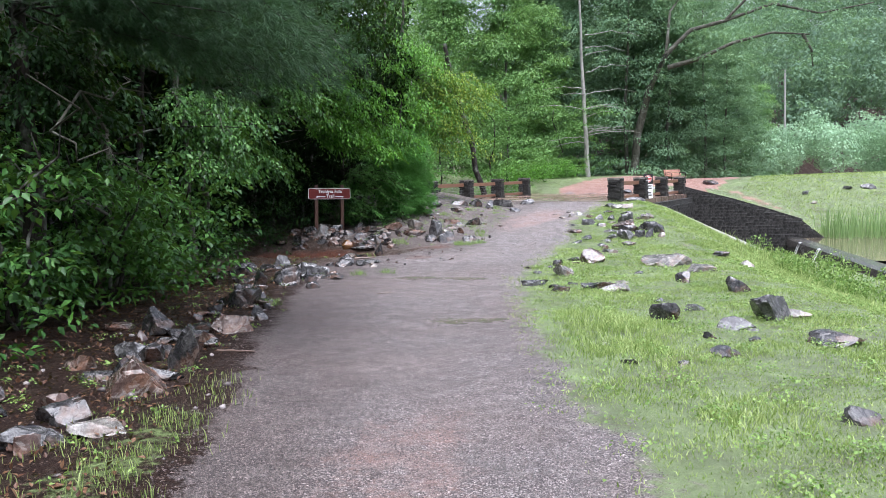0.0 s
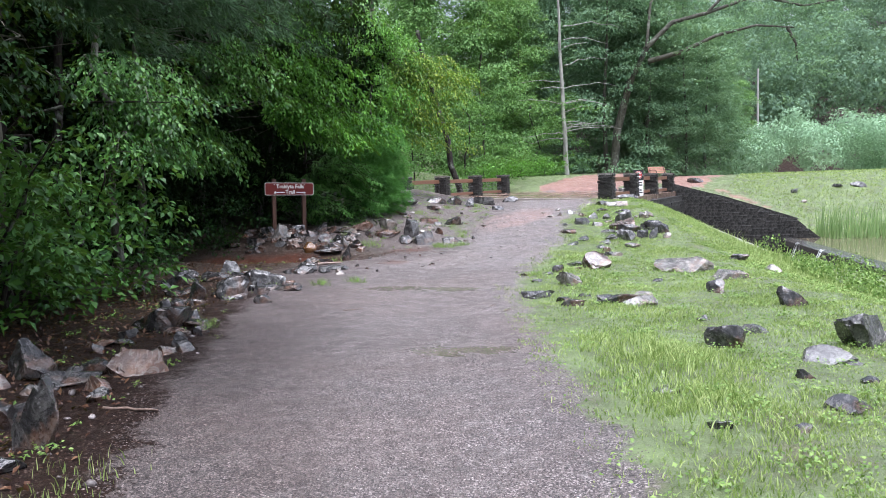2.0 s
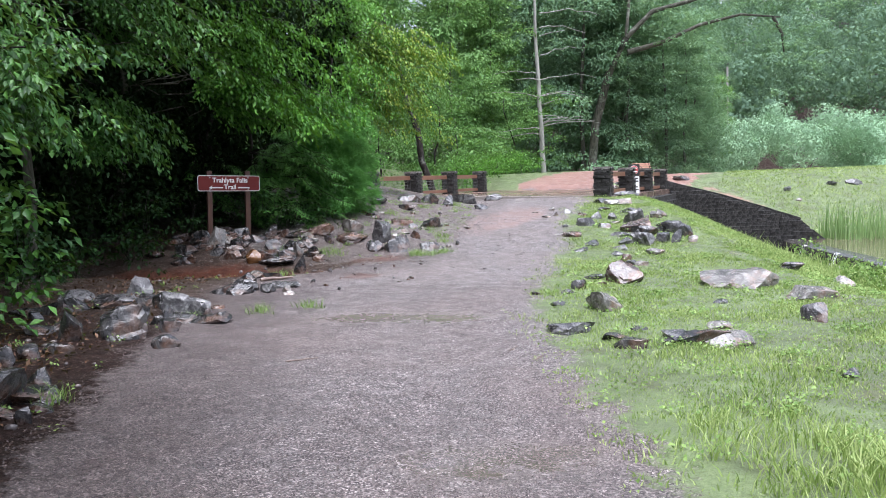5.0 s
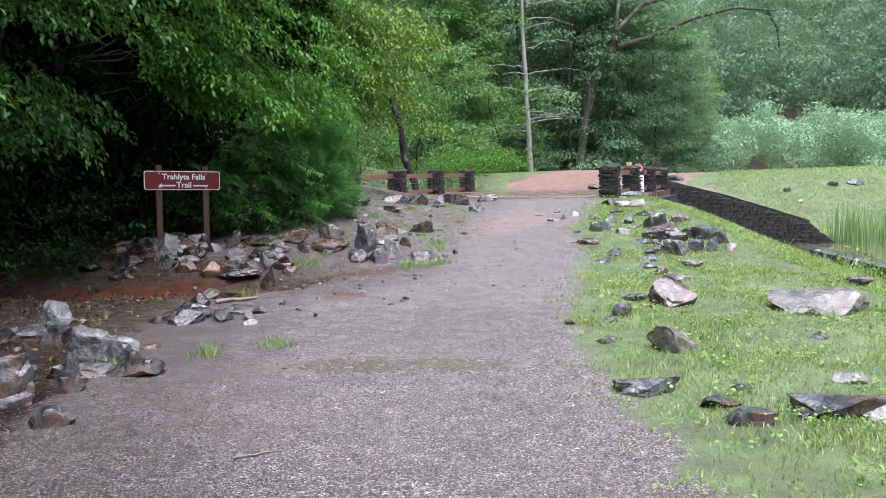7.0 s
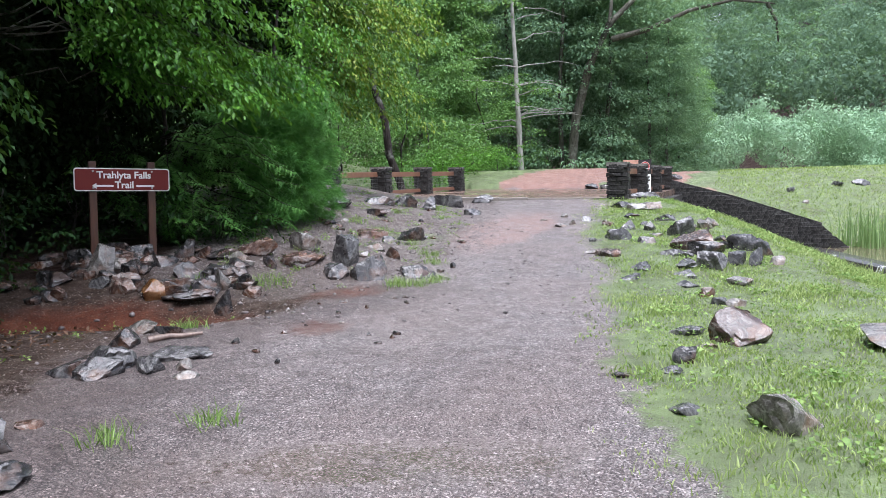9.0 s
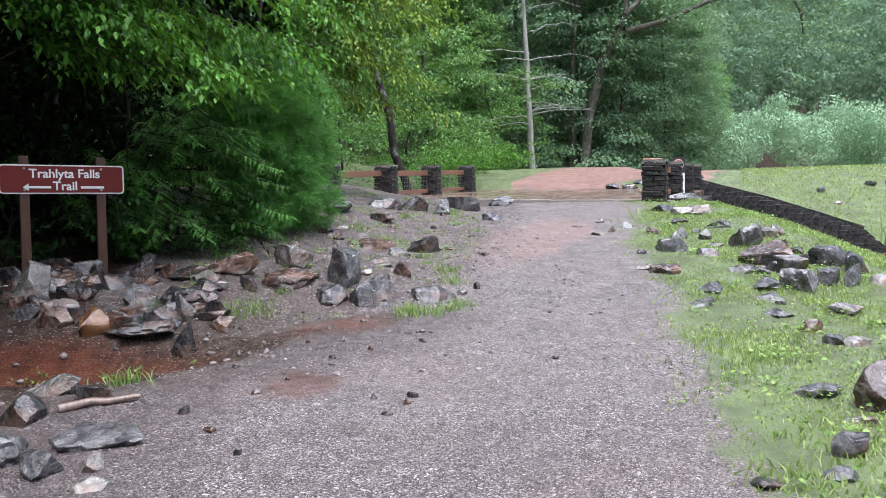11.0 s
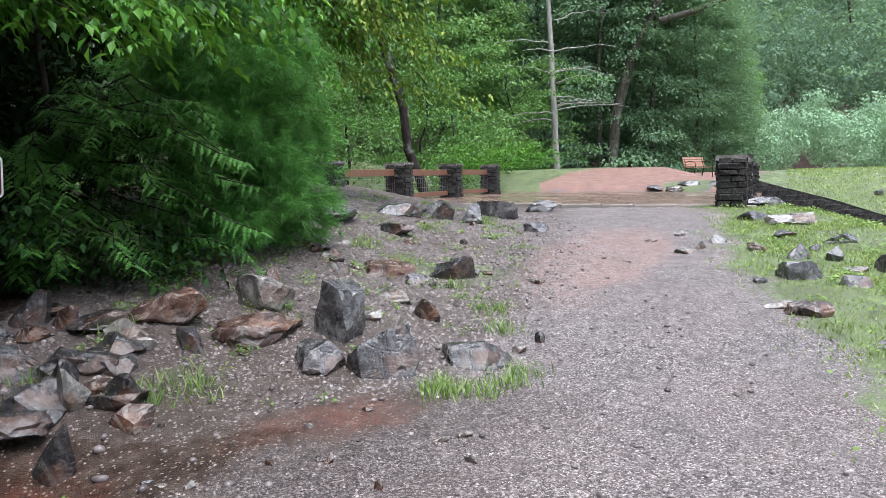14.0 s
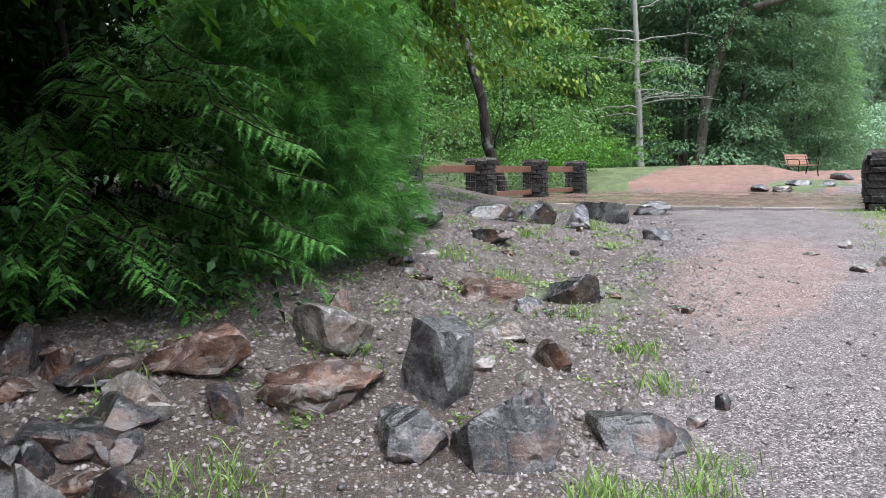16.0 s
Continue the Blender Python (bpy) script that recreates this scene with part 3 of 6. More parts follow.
def stone_wall(name, points, base_z, label):
    """A wall of coursed stones along a line, its top falling from point to point: (x, y, top)."""
    ob = thing(name, pose(0, 0, 0), label, "wall", kind="structure")
    core, stones, many = bmesh.new(), [], 0
    shapes = [rough_block(200 + k, 0.42, 0.22, 0.13, 0.06, 0.07) for k in range(6)]
    r = random.Random(12)
    for (x0, y0, z0), (x1, y1, z1) in zip(points, points[1:]):
        run = math.hypot(x1 - x0, y1 - y0)
        ang = math.degrees(math.atan2(y1 - y0, x1 - x0))
        vs = [core.verts.new((x + ox * math.sin(radians(-ang)), y + ox * math.cos(radians(ang)), z)) for x, y, zt in ((x0, y0, z0), (x1, y1, z1)) for ox in (-0.15, 0.2) for z in (base_z, zt - 0.05)]
        for f in ((0, 1, 3, 2), (4, 6, 7, 5), (0, 4, 5, 1), (2, 3, 7, 6), (1, 5, 7, 3)):
            core.faces.new([vs[k] for k in f])
        z = base_z
        while z < max(z0, z1):
            s = r.uniform(-0.2, 0)
            while s < run:
                w = r.uniform(0.2, 0.48)
                t = min(max((s + w / 2) / run, 0), 1)
                top = z0 + (z1 - z0) * t
                if z + 0.2 < top:
                    stones.append((z, x0 + (x1 - x0) * t, y0 + (y1 - y0) * t, ang, w, r.randrange(6), r.uniform(-0.012, 0.012)))
                s += w
            z += 0.135
        # the sloping top course
        rise = math.degrees(math.atan2(z1 - z0, run))
        s = 0.0
        while s < run:
            w = r.uniform(0.4, 0.7)
            t = min((s + w / 2) / run, 1)
            top = part("capping_stone", shapes[r.randrange(6)], STONE, ob)
            top.matrix_basis = pose(x0 + (x1 - x0) * t, y0 + (y1 - y0) * t, z0 + (z1 - z0) * t - 0.05, 0, 0, ang) @ pose(0, 0, 0, 0, -rise, 0) @ Matrix.Diagonal((w / 0.4, 1.35, 0.75, 1))
            s += w
    part("core", core, STONE, ob)
    stones.sort(key=lambda s: -s[0])
    for z, x, y, ang, w, k, out in stones[:300]:
        s = part("stone", shapes[k], STONE, ob)
        s.matrix_basis = pose(x, y, z + 0.066, 0, 0, ang) @ pose(0, -0.1 + out, 0) @ Matrix.Diagonal((w / 0.4, 1, 1.06, 1))
    rest = []
    for z, x, y, ang, w, k, out in stones[300:]:
        me = shapes[k]
        co = np.array([v.co for v in me.vertices]) * (w / 0.4, 1, 1.06)
        m = np.array(pose(x, y, z + 0.066, 0, 0, ang) @ pose(0, -0.1 + out, 0))
        tri = [[p.vertices[0], p.vertices[i], p.vertices[i + 1]] for p in me.polygons for i in range(1, len(p.vertices) - 1)]
        rest.append((co @ m[:3, :3].T + m[:3, 3], np.array(tri)))
    if rest:
        tagged(part("lower_stones", np_mesh("lower_stones", *joined(rest)), STONE, ob), kind="stuff")
    return ob


stone_wall("wall_spillway", [(9.35, 34.3, 0.95), (11.4, 34.0, 0.36), (13.0, 33.9, -0.17), (14.1, 33.8, -0.55), (15.0, 33.7, -1.3)], -2.2, "dark coursed stone wing wall stepping down to the pond")
stone_wall("wall_bridge", [(*at_bridge(1.3, 0.36), 0.42), (*at_bridge(4.5, 0.36), 0.42), (*at_bridge(9.0, 0.36), 0.42)], -2.2, "dark stone side wall carrying the bridge deck")
tagged(part("pond", np_mesh("pond", [(12.7, 24.5, -1.42), (90, 4, -1.42), (90, 60, -1.42), (14.1, 35.2, -1.42)], [(0, 1, 2, 3)]), WATER), "still brown pond water above the weir", "water", kind="structure")
tagged(part("spillway_water", np_mesh("spillway_water", [(5.5, 27.5, -2.05), (11.5, 20.5, -2.05), (13.3, 23, -2.05), (13.9, 33.9, -2.05), (8.8, 34.2, -2.05)], [(0, 1, 2, 3, 4)]), WATER), "shallow water at the foot of the spillway", "water", kind="structure")


def weir():
    ob = thing("weir", pose(0, 0, 0), "wet concrete weir sill with thin white spilling water", "weir", kind="structure")
    bm = bmesh.new()
    ang = math.atan2(-8.2, -1.3)
    box(bm, 13.0, 27.4, -1.82, 13.0, 0.8, 0.84, 0.22, Matrix.Rotation(ang, 4, "Z"))
    part("sill", bm, SILL, ob)
    for k in (1, 4):
        s = -2.6 + k * 0.95
        x, y = 13.35 + s * math.cos(ang), 29.6 + s * math.sin(ang)
        strand = [tube([(x - 0.3, y + o, -1.395), (x - 0.38, y + o, -1.41), (x - 0.46, y + o, -1.6), (x - 0.62 - 0.03 * k, y + o - 0.1, -2.02)], [0.005, 0.007, 0.008, 0.014], 5) for o in (0, 0.06, 0.17)]
        part("spill", np_mesh("spill", *joined(strand)), FOAM, ob, "thin white spill of water")
    return ob


weir()


def coping():
    """The pale sloping concrete edge between lawn and spillway."""
    bm = bmesh.new()
    pts = [Vector((6.45, 27.75, 0.4)), Vector((6.9, 27.0, 0.25)), Vector((8.0, 25.17, -0.42)), Vector((9.0, 23.5, -1.0)), Vector((10.2, 21.5, -1.6))]
    prev = None
    for p in pts:
        ring = [bm.verts.new(p + Vector(o)) for o in ((-0.24, -0.16, 0.13), (0.17, 0.12, 0.1), (0.2, 0.14, -0.6), (-0.24, -0.16, -0.6))]
        if prev:
            for k in range(4):
                bm.faces.new((prev[k], prev[(k + 1) % 4], ring[(k + 1) % 4], ring[k]))
        prev = ring
    bmesh.ops.recalc_face_normals(bm, faces=bm.faces)
    tagged(part("coping", bm, CONCRETE), "pale concrete coping sloping down beside the lawn", "coping", kind="structure")


coping()

# ---- signs and bench ----
def lettering(name, words, size, material, parent, m):
    cu = bpy.data.curves.new(name, "FONT")
    cu.body, cu.size, cu.align_x, cu.align_y, cu.extrude, cu.offset = words, size, "CENTER", "CENTER", 0.0015, size * 0.02
    ob = new(name, cu)
    me = bpy.data.meshes.new_from_object(ob.evaluated_get(bpy.context.evaluated_depsgraph_get()))
    bpy.data.objects.remove(ob)
    ob = part(name, me, material, parent)
    ob.matrix_basis = m
    return ob


def rounded_plate(w, h, r, thick):
    bm = bmesh.new()
    vs = []
    for cx, cz, a0 in ((w / 2 - r, h / 2 - r, 0), (-w / 2 + r, h / 2 - r, 90), (-w / 2 + r, -h / 2 + r, 180), (w / 2 - r, -h / 2 + r, 270)):
        for k in range(5):
            a = radians(a0 + k * 22.5)
            vs.append(bm.verts.new((cx + r * math.cos(a), 0, cz + r * math.sin(a))))
    f = bm.faces.new(vs)
    ext = bmesh.ops.extrude_face_region(bm, geom=[f])
    bmesh.ops.translate(bm, vec=(0, thick, 0), verts=[v for v in ext["geom"] if isinstance(v, bmesh.types.BMVert)])
    bmesh.ops.recalc_face_normals(bm, faces=bm.faces)
    return bm


def trail_sign():
    x, y = -3.07, 19.51
    ob = thing("trail_sign", pose(x, y, 0, 0, 2.0, 27.5), "brown trail sign with white lettering on two wooden posts", "sign")
    w, h, mid = 1.09, 0.275, 1.262
    part("border", rounded_plate(w, h, 0.035, 0.012), SIGN_WHITE, ob, "white rounded border").matrix_basis = pose(0, 0, mid)
    panel = part("panel", rounded_plate(w - 0.024, h - 0.024, 0.028, 0.012), SIGN_BROWN, ob, "dark brown-red panel")
    panel.matrix_basis = pose(0, -0.004, mid)
    lettering("lettering", "Trahlyta Falls", 0.116, SIGN_WHITE, panel, pose(0.015, -0.002, 0.052, 90))
    lettering("lettering", "Trail", 0.116, SIGN_WHITE, panel, pose(0.015, -0.002, -0.066, 90))
    for sx, tip in ((-1, True), (1, False)):
        bm = bmesh.new()
        box(bm, sx * 0.235, 0, 0, 0.21, 0.004, 0.022)
        if tip:
            a, b, c = (bm.verts.new(v) for v in ((-0.32, -0.002, 0.035), (-0.37, -0.002, 0), (-0.32, -0.002, -0.035)))
            bm.faces.new((a, b, c))
        part("arrow" if tip else "bar", bm, SIGN_WHITE, panel).matrix_basis = pose(0.02, -0.003, -0.075)
    for px in (-0.335, 0.335):
        bm = bmesh.new()
        box(bm, 0, 0, 0.66, 0.085, 0.085, 1.62, 0.006)
        post = part("post", bm, WOOD_POST, ob, "square brown wooden post")
        post.matrix_basis = pose(px, 0.058, 0.01)
        for dz in (0.1, -0.1):
            bm = bmesh.new()
            bmesh.ops.create_cone(bm, cap_ends=True, segments=10, radius1=0.013, radius2=0.009, depth=0.012)
            part("bolt", bm, BOLT, post).matrix_basis = pose(0, -0.067, mid + dz - 0.01, 90)
    return ob


trail_sign()


def notice_sign():
    x, y = 7.0, 29.5
    ob = thing("notice_sign", pose(x, y, 0.2, 0, 0, 8), "narrow white prohibition notice with a red symbol on a dark panel", "sign")
    bm = bmesh.new()
    box(bm, 0, 0.03, 0.62, 0.06, 0.04, 1.24, 0.004)
    part("post", bm, IRON, ob)
    backing = part("backing", rounded_plate(0.36, 0.36, 0.02, 0.01), SIGN_BLACK, ob, "dark upper panel")
    backing.matrix_basis = pose(0, 0, 1.1)
    panel = part("panel", rounded_plate(0.33, 0.66, 0.02, 0.01), SIGN_WHITE, ob, "white lower panel")
    panel.matrix_basis = pose(0, 0, 0.58)
    bm = bmesh.new()
    bmesh.ops.create_cone(bm, cap_ends=True, segments=28, radius1=0.135, radius2=0.135, depth=0.004)
    part("symbol_disc", bm, SIGN_WHITE, backing).matrix_basis = pose(0, -0.003, 0, 90)
    ring = tube([(0.115 * math.cos(a), 0, 0.115 * math.sin(a)) for a in np.linspace(0, 2 * math.pi, 25)], [0.014] * 25, 5)
    part("symbol_ring", np_mesh("symbol_ring", *ring), SIGN_RED, backing, "red prohibition ring").matrix_basis = pose(0, -0.006, 0)
    bm = bmesh.new()
    box(bm, 0, 0, 0, 0.2, 0.006, 0.05)
    part("symbol_bar", bm, SIGN_RED, backing).matrix_basis = pose(0, -0.007, 0)
    for k, wd in enumerate((0.25, 0.27, 0.0, 0.22, 0.27, 0.0, 0.25)):
        if wd:
            bm = bmesh.new()
            box(bm, 0, 0, 0, wd, 0.004, 0.04)
            part("text_line", bm, SIGN_BLACK, panel).matrix_basis = pose(0, -0.002, 0.26 - 0.085 * k)
    return ob


notice_sign()


def park_bench(m):
    ob = thing("park_bench", m, "reddish slatted park bench with dark iron legs and armrests", "bench")
    for k in range(5):
        bm = bmesh.new()
        box(bm, 0, 0, 0, 1.4, 0.08, 0.03, 0.006)
        part("seat_slat", bm, WOOD_SLAT, ob).matrix_basis = pose(0, -0.22 + 0.095 * k, 0.43)
    for k in range(4):
        bm = bmesh.new()
        box(bm, 0, 0, 0, 1.4, 0.03, 0.085, 0.006)
        part("back_slat", bm, WOOD_SLAT, ob).matrix_basis = pose(0, 0.24 + 0.03 * k, 0.52 + 0.1 * k, -14)
    for x in (-0.6, 0.6):
        leg = [tube([(x, -0.26, 0), (x, -0.22, 0.25), (x, -0.24, 0.42)], [0.025] * 3, 6), tube([(x, 0.3, 0), (x, 0.2, 0.42), (x, 0.36, 0.9)], [0.025] * 3, 6), tube([(x, -0.24, 0.41), (x, 0.2, 0.41)], [0.022] * 2, 6)]
        part("leg", np_mesh("leg", *joined(leg)), IRON, ob, "dark iron leg")
        part("armrest", np_mesh("armrest", *tube([(x, 0.27, 0.66), (x, 0, 0.68), (x, -0.22, 0.65), (x, -0.27, 0.55), (x, -0.24, 0.42)], [0.022] * 5, 6)), IRON, ob)
    return ob


park_bench(pose(10.9, 41.3, float(height(10.9, 41.3)) - 0.01, 0, 0, 32) @ Matrix.Diagonal((0.82, 0.82, 0.82, 1)))


def utility_pole():
    z = float(height(40.5, 105))
    ob = thing("utility_pole", pose(40.5, 105, z - 0.5), "tall bare grey utility pole rising from the shrubs", "pole")
    part("shaft", np_mesh("shaft", *tube([(0, 0, 0), (0.05, 0, 14.8 - z)], [0.15, 0.12], 10)), POLE_WOOD, ob)


utility_pole()

# ---- plants ----
def leaves(pos, size, droop=0.5, flat=0.5, width=0.55, out=None):
    """One folded leaf of two triangles at each place; out: the way it points, roughly."""
    n = len(pos)
    d = rng.normal(size=(n, 3)) * 0.6 if out is None else np.asarray(out) + rng.normal(size=(n, 3)) * 0.5
    d[:, 2] -= droop
    d /= np.linalg.norm(d, axis=1)[:, None] + 1e-9
    up = rng.normal(size=(n, 3)) * (1 - flat) + np.array([0, 0, 1.0])
    s = np.cross(d, up)
    s /= np.linalg.norm(s, axis=1)[:, None] + 1e-9
    nrm = np.cross(s, d)
    L = (size * rng.uniform(0.65, 1.3, n))[:, None]
    W = L * width / 2
    mid = pos + d * L * 0.45
    v = np.stack([pos, mid + s * W + nrm * W * 0.35, pos + d * L - nrm * L * 0.12, mid - s * W + nrm * W * 0.35], 1).reshape(-1, 3)
    o = np.arange(n)[:, None] * 4
    return v, np.concatenate([o + [0, 1, 2], o + [0, 2, 3]], 1).reshape(-1, 3)


def tufts(pos, out, length, count=16, width=0.006, fan=0.55):
    """Bundles of thin needles that fan out along out."""
    n = len(pos)
    out = out / (np.linalg.norm(out, axis=1)[:, None] + 1e-9)
    d = np.repeat(out, count, 0) + rng.normal(size=(n * count, 3)) * fan
    d /= np.linalg.norm(d, axis=1)[:, None] + 1e-9
    p = np.repeat(pos, count, 0) + d * 0.01
    s = np.cross(d, rng.normal(size=d.shape))
    s /= np.linalg.norm(s, axis=1)[:, None] + 1e-9
    L = (length * rng.uniform(0.7, 1.15, len(d)))[:, None]
    sag = np.array([0, 0, -1.0]) * L * 0.12
    v = np.stack([p - s * width, p + s * width, p + d * L + sag], 1).reshape(-1, 3)
    return v, np.arange(len(v)).reshape(-1, 3)


def sprays(root, tip, count, leaf):
    """Flat feathery twigs from root to tip, with short leaflets on both sides."""
    n = len(root)
    d = tip - root
    L = np.linalg.norm(d, axis=1)[:, None]
    d = d / L
    side = np.cross(d, np.array([0, 0, 1.0]) + rng.normal(size=(n, 3)) * 0.25)
    side /= np.linalg.norm(side, axis=1)[:, None]
    t = np.linspace(0.05, 1, count)
    taper = np.minimum(1, 1.5 * (1.08 - t)) * leaf
    base = root[:, None] + d[:, None] * (L[:, None] * t[None, :, None]) - np.array([0, 0, 1.0]) * (L[:, None] * 0.25 * (t ** 2)[None, :, None])
    vs = []
    for sg in (-1, 1):
        w = (d * 0.55)[:, None] + sg * side[:, None] + rng.normal(size=(n, count, 3)) * 0.12
        e = base + w * taper[None, :, None] * rng.uniform(0.75, 1.15, (n, count, 1)) - np.array([0, 0, 0.2]) * taper[None, :, None]
        vs.append(np.stack([base, base + d[:, None] * leaf * 0.6, e], 2).reshape(-1, 3))
    v = np.concatenate(vs)
    return v, np.arange(len(v)).reshape(-1, 3)


def limb(a, b, sag=0.0, bend=0.15, n=7):
    a, b = np.asarray(a, float), np.asarray(b, float)
    t = np.linspace(0, 1, n)[:, None]
    p = a + (b - a) * t
    L = np.linalg.norm(b - a)
    p[1:-1] += rng.normal(size=(n - 2, 3)) * L * bend * 0.25
    p[:, 2] += sag * L * (4 * t[:, 0] * (1 - t[:, 0]))
    return p


def cloud(n, c, r):
    """Places in a flattened ball, denser at the rim."""
    d = rng.normal(size=(n, 3))
    d /= np.linalg.norm(d, axis=1)[:, None]
    return np.asarray(c) + d * np.asarray(r) * (rng.uniform(0.25, 1, n) ** 0.5)[:, None]


def layered(clumps, per, leaf, **kw):
    """Leaves in drooping layers round each clump (x, y, z, r)."""
    pos, out = [], []
    for x, y, z, r in clumps:
        k = max(6, int(per * r * r))
        for _ in range(3):
            o = rng.normal(size=3) * r * (0.5, 0.5, 0.3)
            a, q = rng.uniform(0, 2 * np.pi, k // 3 + 1), r * 0.75 * rng.uniform(0, 1, k // 3 + 1) ** 0.6
            pos.append(np.stack([x + o[0] + q * np.cos(a), y + o[1] + q * np.sin(a), z + o[2] - 0.45 * q * q / r + rng.normal(size=len(a)) * 0.07 * r], 1))
            out.append(np.stack([np.cos(a), np.sin(a), 0 * a], 1))
    return leaves(np.concatenate(pos), leaf, out=np.concatenate(out), **kw)


def shingle(pos, nrm, size, width=0.7, jitter=0.45):
    """Leaves that lie over one another on a rounded crown whose outward ways are nrm."""
    n = len(pos)
    u = nrm + rng.normal(size=(n, 3)) * jitter
    u /= np.linalg.norm(u, axis=1)[:, None] + 1e-9
    d = np.cross(u, rng.normal(size=(n, 3)))
    d[:, 2] -= 0.5
    d /= np.linalg.norm(d, axis=1)[:, None] + 1e-9
    s = np.cross(u, d)
    L = (size * rng.uniform(0.6, 1.35, n))[:, None]
    W = L * width / 2
    mid = pos + d * L * 0.45
    v = np.stack([pos, mid + s * W - u * W * 0.3, pos + d * L, mid - s * W - u * W * 0.3], 1).reshape(-1, 3)
    o = np.arange(n)[:, None] * 4
    return v, np.concatenate([o + [0, 1, 2], o + [0, 2, 3]], 1).reshape(-1, 3)


def lumps(balls, per, size, **kw):
    """Leafy rounded masses (x, y, z, r), their leaves facing outwards."""
    pos, nrm = [], []
    for x, y, z, r in balls:
        d = rng.normal(size=(int(per * r * r) + 8, 3))
        d /= np.linalg.norm(d, axis=1)[:, None]
        pos.append(np.array([x, y, z]) + d * (1, 1, 0.85) * r * rng.uniform(0.75, 1.12, (len(d), 1)))
        nrm.append(d)
    return shingle(np.concatenate(pos), np.concatenate(nrm), size, **kw)


def bough(a, tip, nodes=13, twig=0.4, step=0.036, first=0.45, arch=0.1):
    """A limb that arches out and droops, and the places and ways of the leaves on its side twigs."""
    p = limb(a, tip, arch, 0.12, 10)
    run = p[-1] - p[4]
    run /= np.linalg.norm(run)
    side = np.cross(run, (0, 0, 1.0))
    pos, out = [], []
    for t in np.linspace(first, 1, nodes):
        q = np.array([np.interp(t, np.linspace(0, 1, 10), p[:, k]) for k in range(3)])
        for sg in (-1, 1):
            L = twig * (1.25 - 0.7 * t) * rng.uniform(0.6, 1.25)
            w = side * sg * rng.uniform(0.5, 0.9) + run * 0.65 + rng.normal(size=3) * 0.12
            w[2] -= 0.22
            r = np.arange(1, int(L / step) + 2) * step
            pos.append(q + w * r[:, None] - np.array([0, 0, 0.5]) * (r * r / (L + 0.05))[:, None] + rng.normal(size=(len(r), 3)) * 0.02)
            flip = np.where(np.arange(len(r)) % 2, 1.0, -1.0)[:, None]
            out.append(w + flip * (side * 0.4 - run * 0.5) + np.array([0, 0, -0.35]))
    return p, np.concatenate(pos), np.concatenate(out)


def plant(name, x, y, label, category, wood=(), crown=None, leaf=None, bark=None, group="", sides=8):
    """A tree or shrub: wood is a list of (points, first radius, last radius) in world metres."""
    ob = thing(name, pose(x, y, float(height(x, y))), label, category, group)
    off = np.array([x, y, float(height(x, y))])
    for k, (p, r0, r1) in enumerate(wood):
        me = smooth(np_mesh("trunk", *tube(np.asarray(p) - off, np.linspace(r0, r1, len(p)), sides if k == 0 else 6)))
        part("trunk" if k == 0 else "limb", me, bark or BARK, ob)
    if crown is not None:
        v, f = crown
        part("crown", np_mesh("crown", v - off, f), leaf, ob)
    return ob


# shrubs along the edge of the wood
for i, (x, y, r, tall) in enumerate([(-4.3, 2.2, 1.1, 2.2), (-4.35, 4.2, 1.0, 2.0), (-4.4, 6.3, 1.1, 2.2), (-4.5, 8.4, 1.15, 2.2), (-4.5, 10.4, 1.15, 2.0), (-4.6, 12.3, 1.05, 1.8), (-5.8, 14.6, 1.0, 1.5), (-6.0, 7.0, 1.3, 3.0), (-6.2, 11.0, 1.3, 3.0)]):
    g = float(height(x, y))
    clumps = [(x + rng.normal() * r * 0.5, y + rng.normal() * r * 0.6, g + rng.uniform(0.15, tall), rng.uniform(0.35, 0.6)) for _ in range(44)]
    wood = [(limb((x, y, g - 0.1), (x + rng.normal() * 0.5, y + rng.normal() * 0.5, g + tall)), 0.03, 0.008) for _ in range(4)]
    plant("shrub", x, y, "dense wet broadleaf shrub at the edge of the wood", "shrub", wood, layered(clumps, 300, 0.11), LEAF_BUSH, group="shrubs along the path")


def broadleaf(x, y, tall, lean, clumps, per, leaf_size, leaf, label, r0=0.12, name="tree", bark=None, group=""):
    g = float(height(x, y))
    top = (x + lean[0], y + lean[1], g + tall)
    trunk = limb((x, y, g - 0.2), top, 0, 0.12, 9)
    wood = [(trunk, r0, r0 * 0.35)]
    for cx, cy, cz, r in clumps[:14]:
        j = int(np.clip(np.searchsorted(trunk[:, 2], cz - 0.5), 2, 8))
        wood.append((limb(trunk[j], (cx, cy, cz), 0.06), r0 * 0.3, 0.008))
    return plant(name, x, y, label, "tree", wood, layered(clumps, per, leaf_size), leaf, bark, group)


def draped(x, y, tall, lean, tips, leaf_size, leaf, label, name="maple_tree", r0=0.11, group="", **kw):
    """A tree whose leaves hang in terraces on long drooping boughs that end at tips."""
    g = float(height(x, y))
    trunk = limb((x, y, g - 0.2), (x + lean[0], y + lean[1], g + tall), 0, 0.08, 9)
    wood, pos, out = [(trunk, r0, r0 * 0.35)], [], []
    for tip in tips:
        z = min(max(tip[2] + rng.uniform(0.1, 0.9), g + 0.8), g + tall - 0.1)
        a = [np.interp(z, trunk[:, 2], trunk[:, k]) for k in range(3)]
        p, q, o = bough(a, tip, **kw)
        wood.append((p, 0.014, 0.003))
        pos.append(q)
        out.append(o)
    wood = wood[:13]
    crown = leaves(np.concatenate(pos), leaf_size, droop=0.3, flat=0.8, width=0.52, out=np.concatenate(out))
    return plant(name, x, y, label, "tree", wood, crown, leaf, BARK_LICHEN, group)


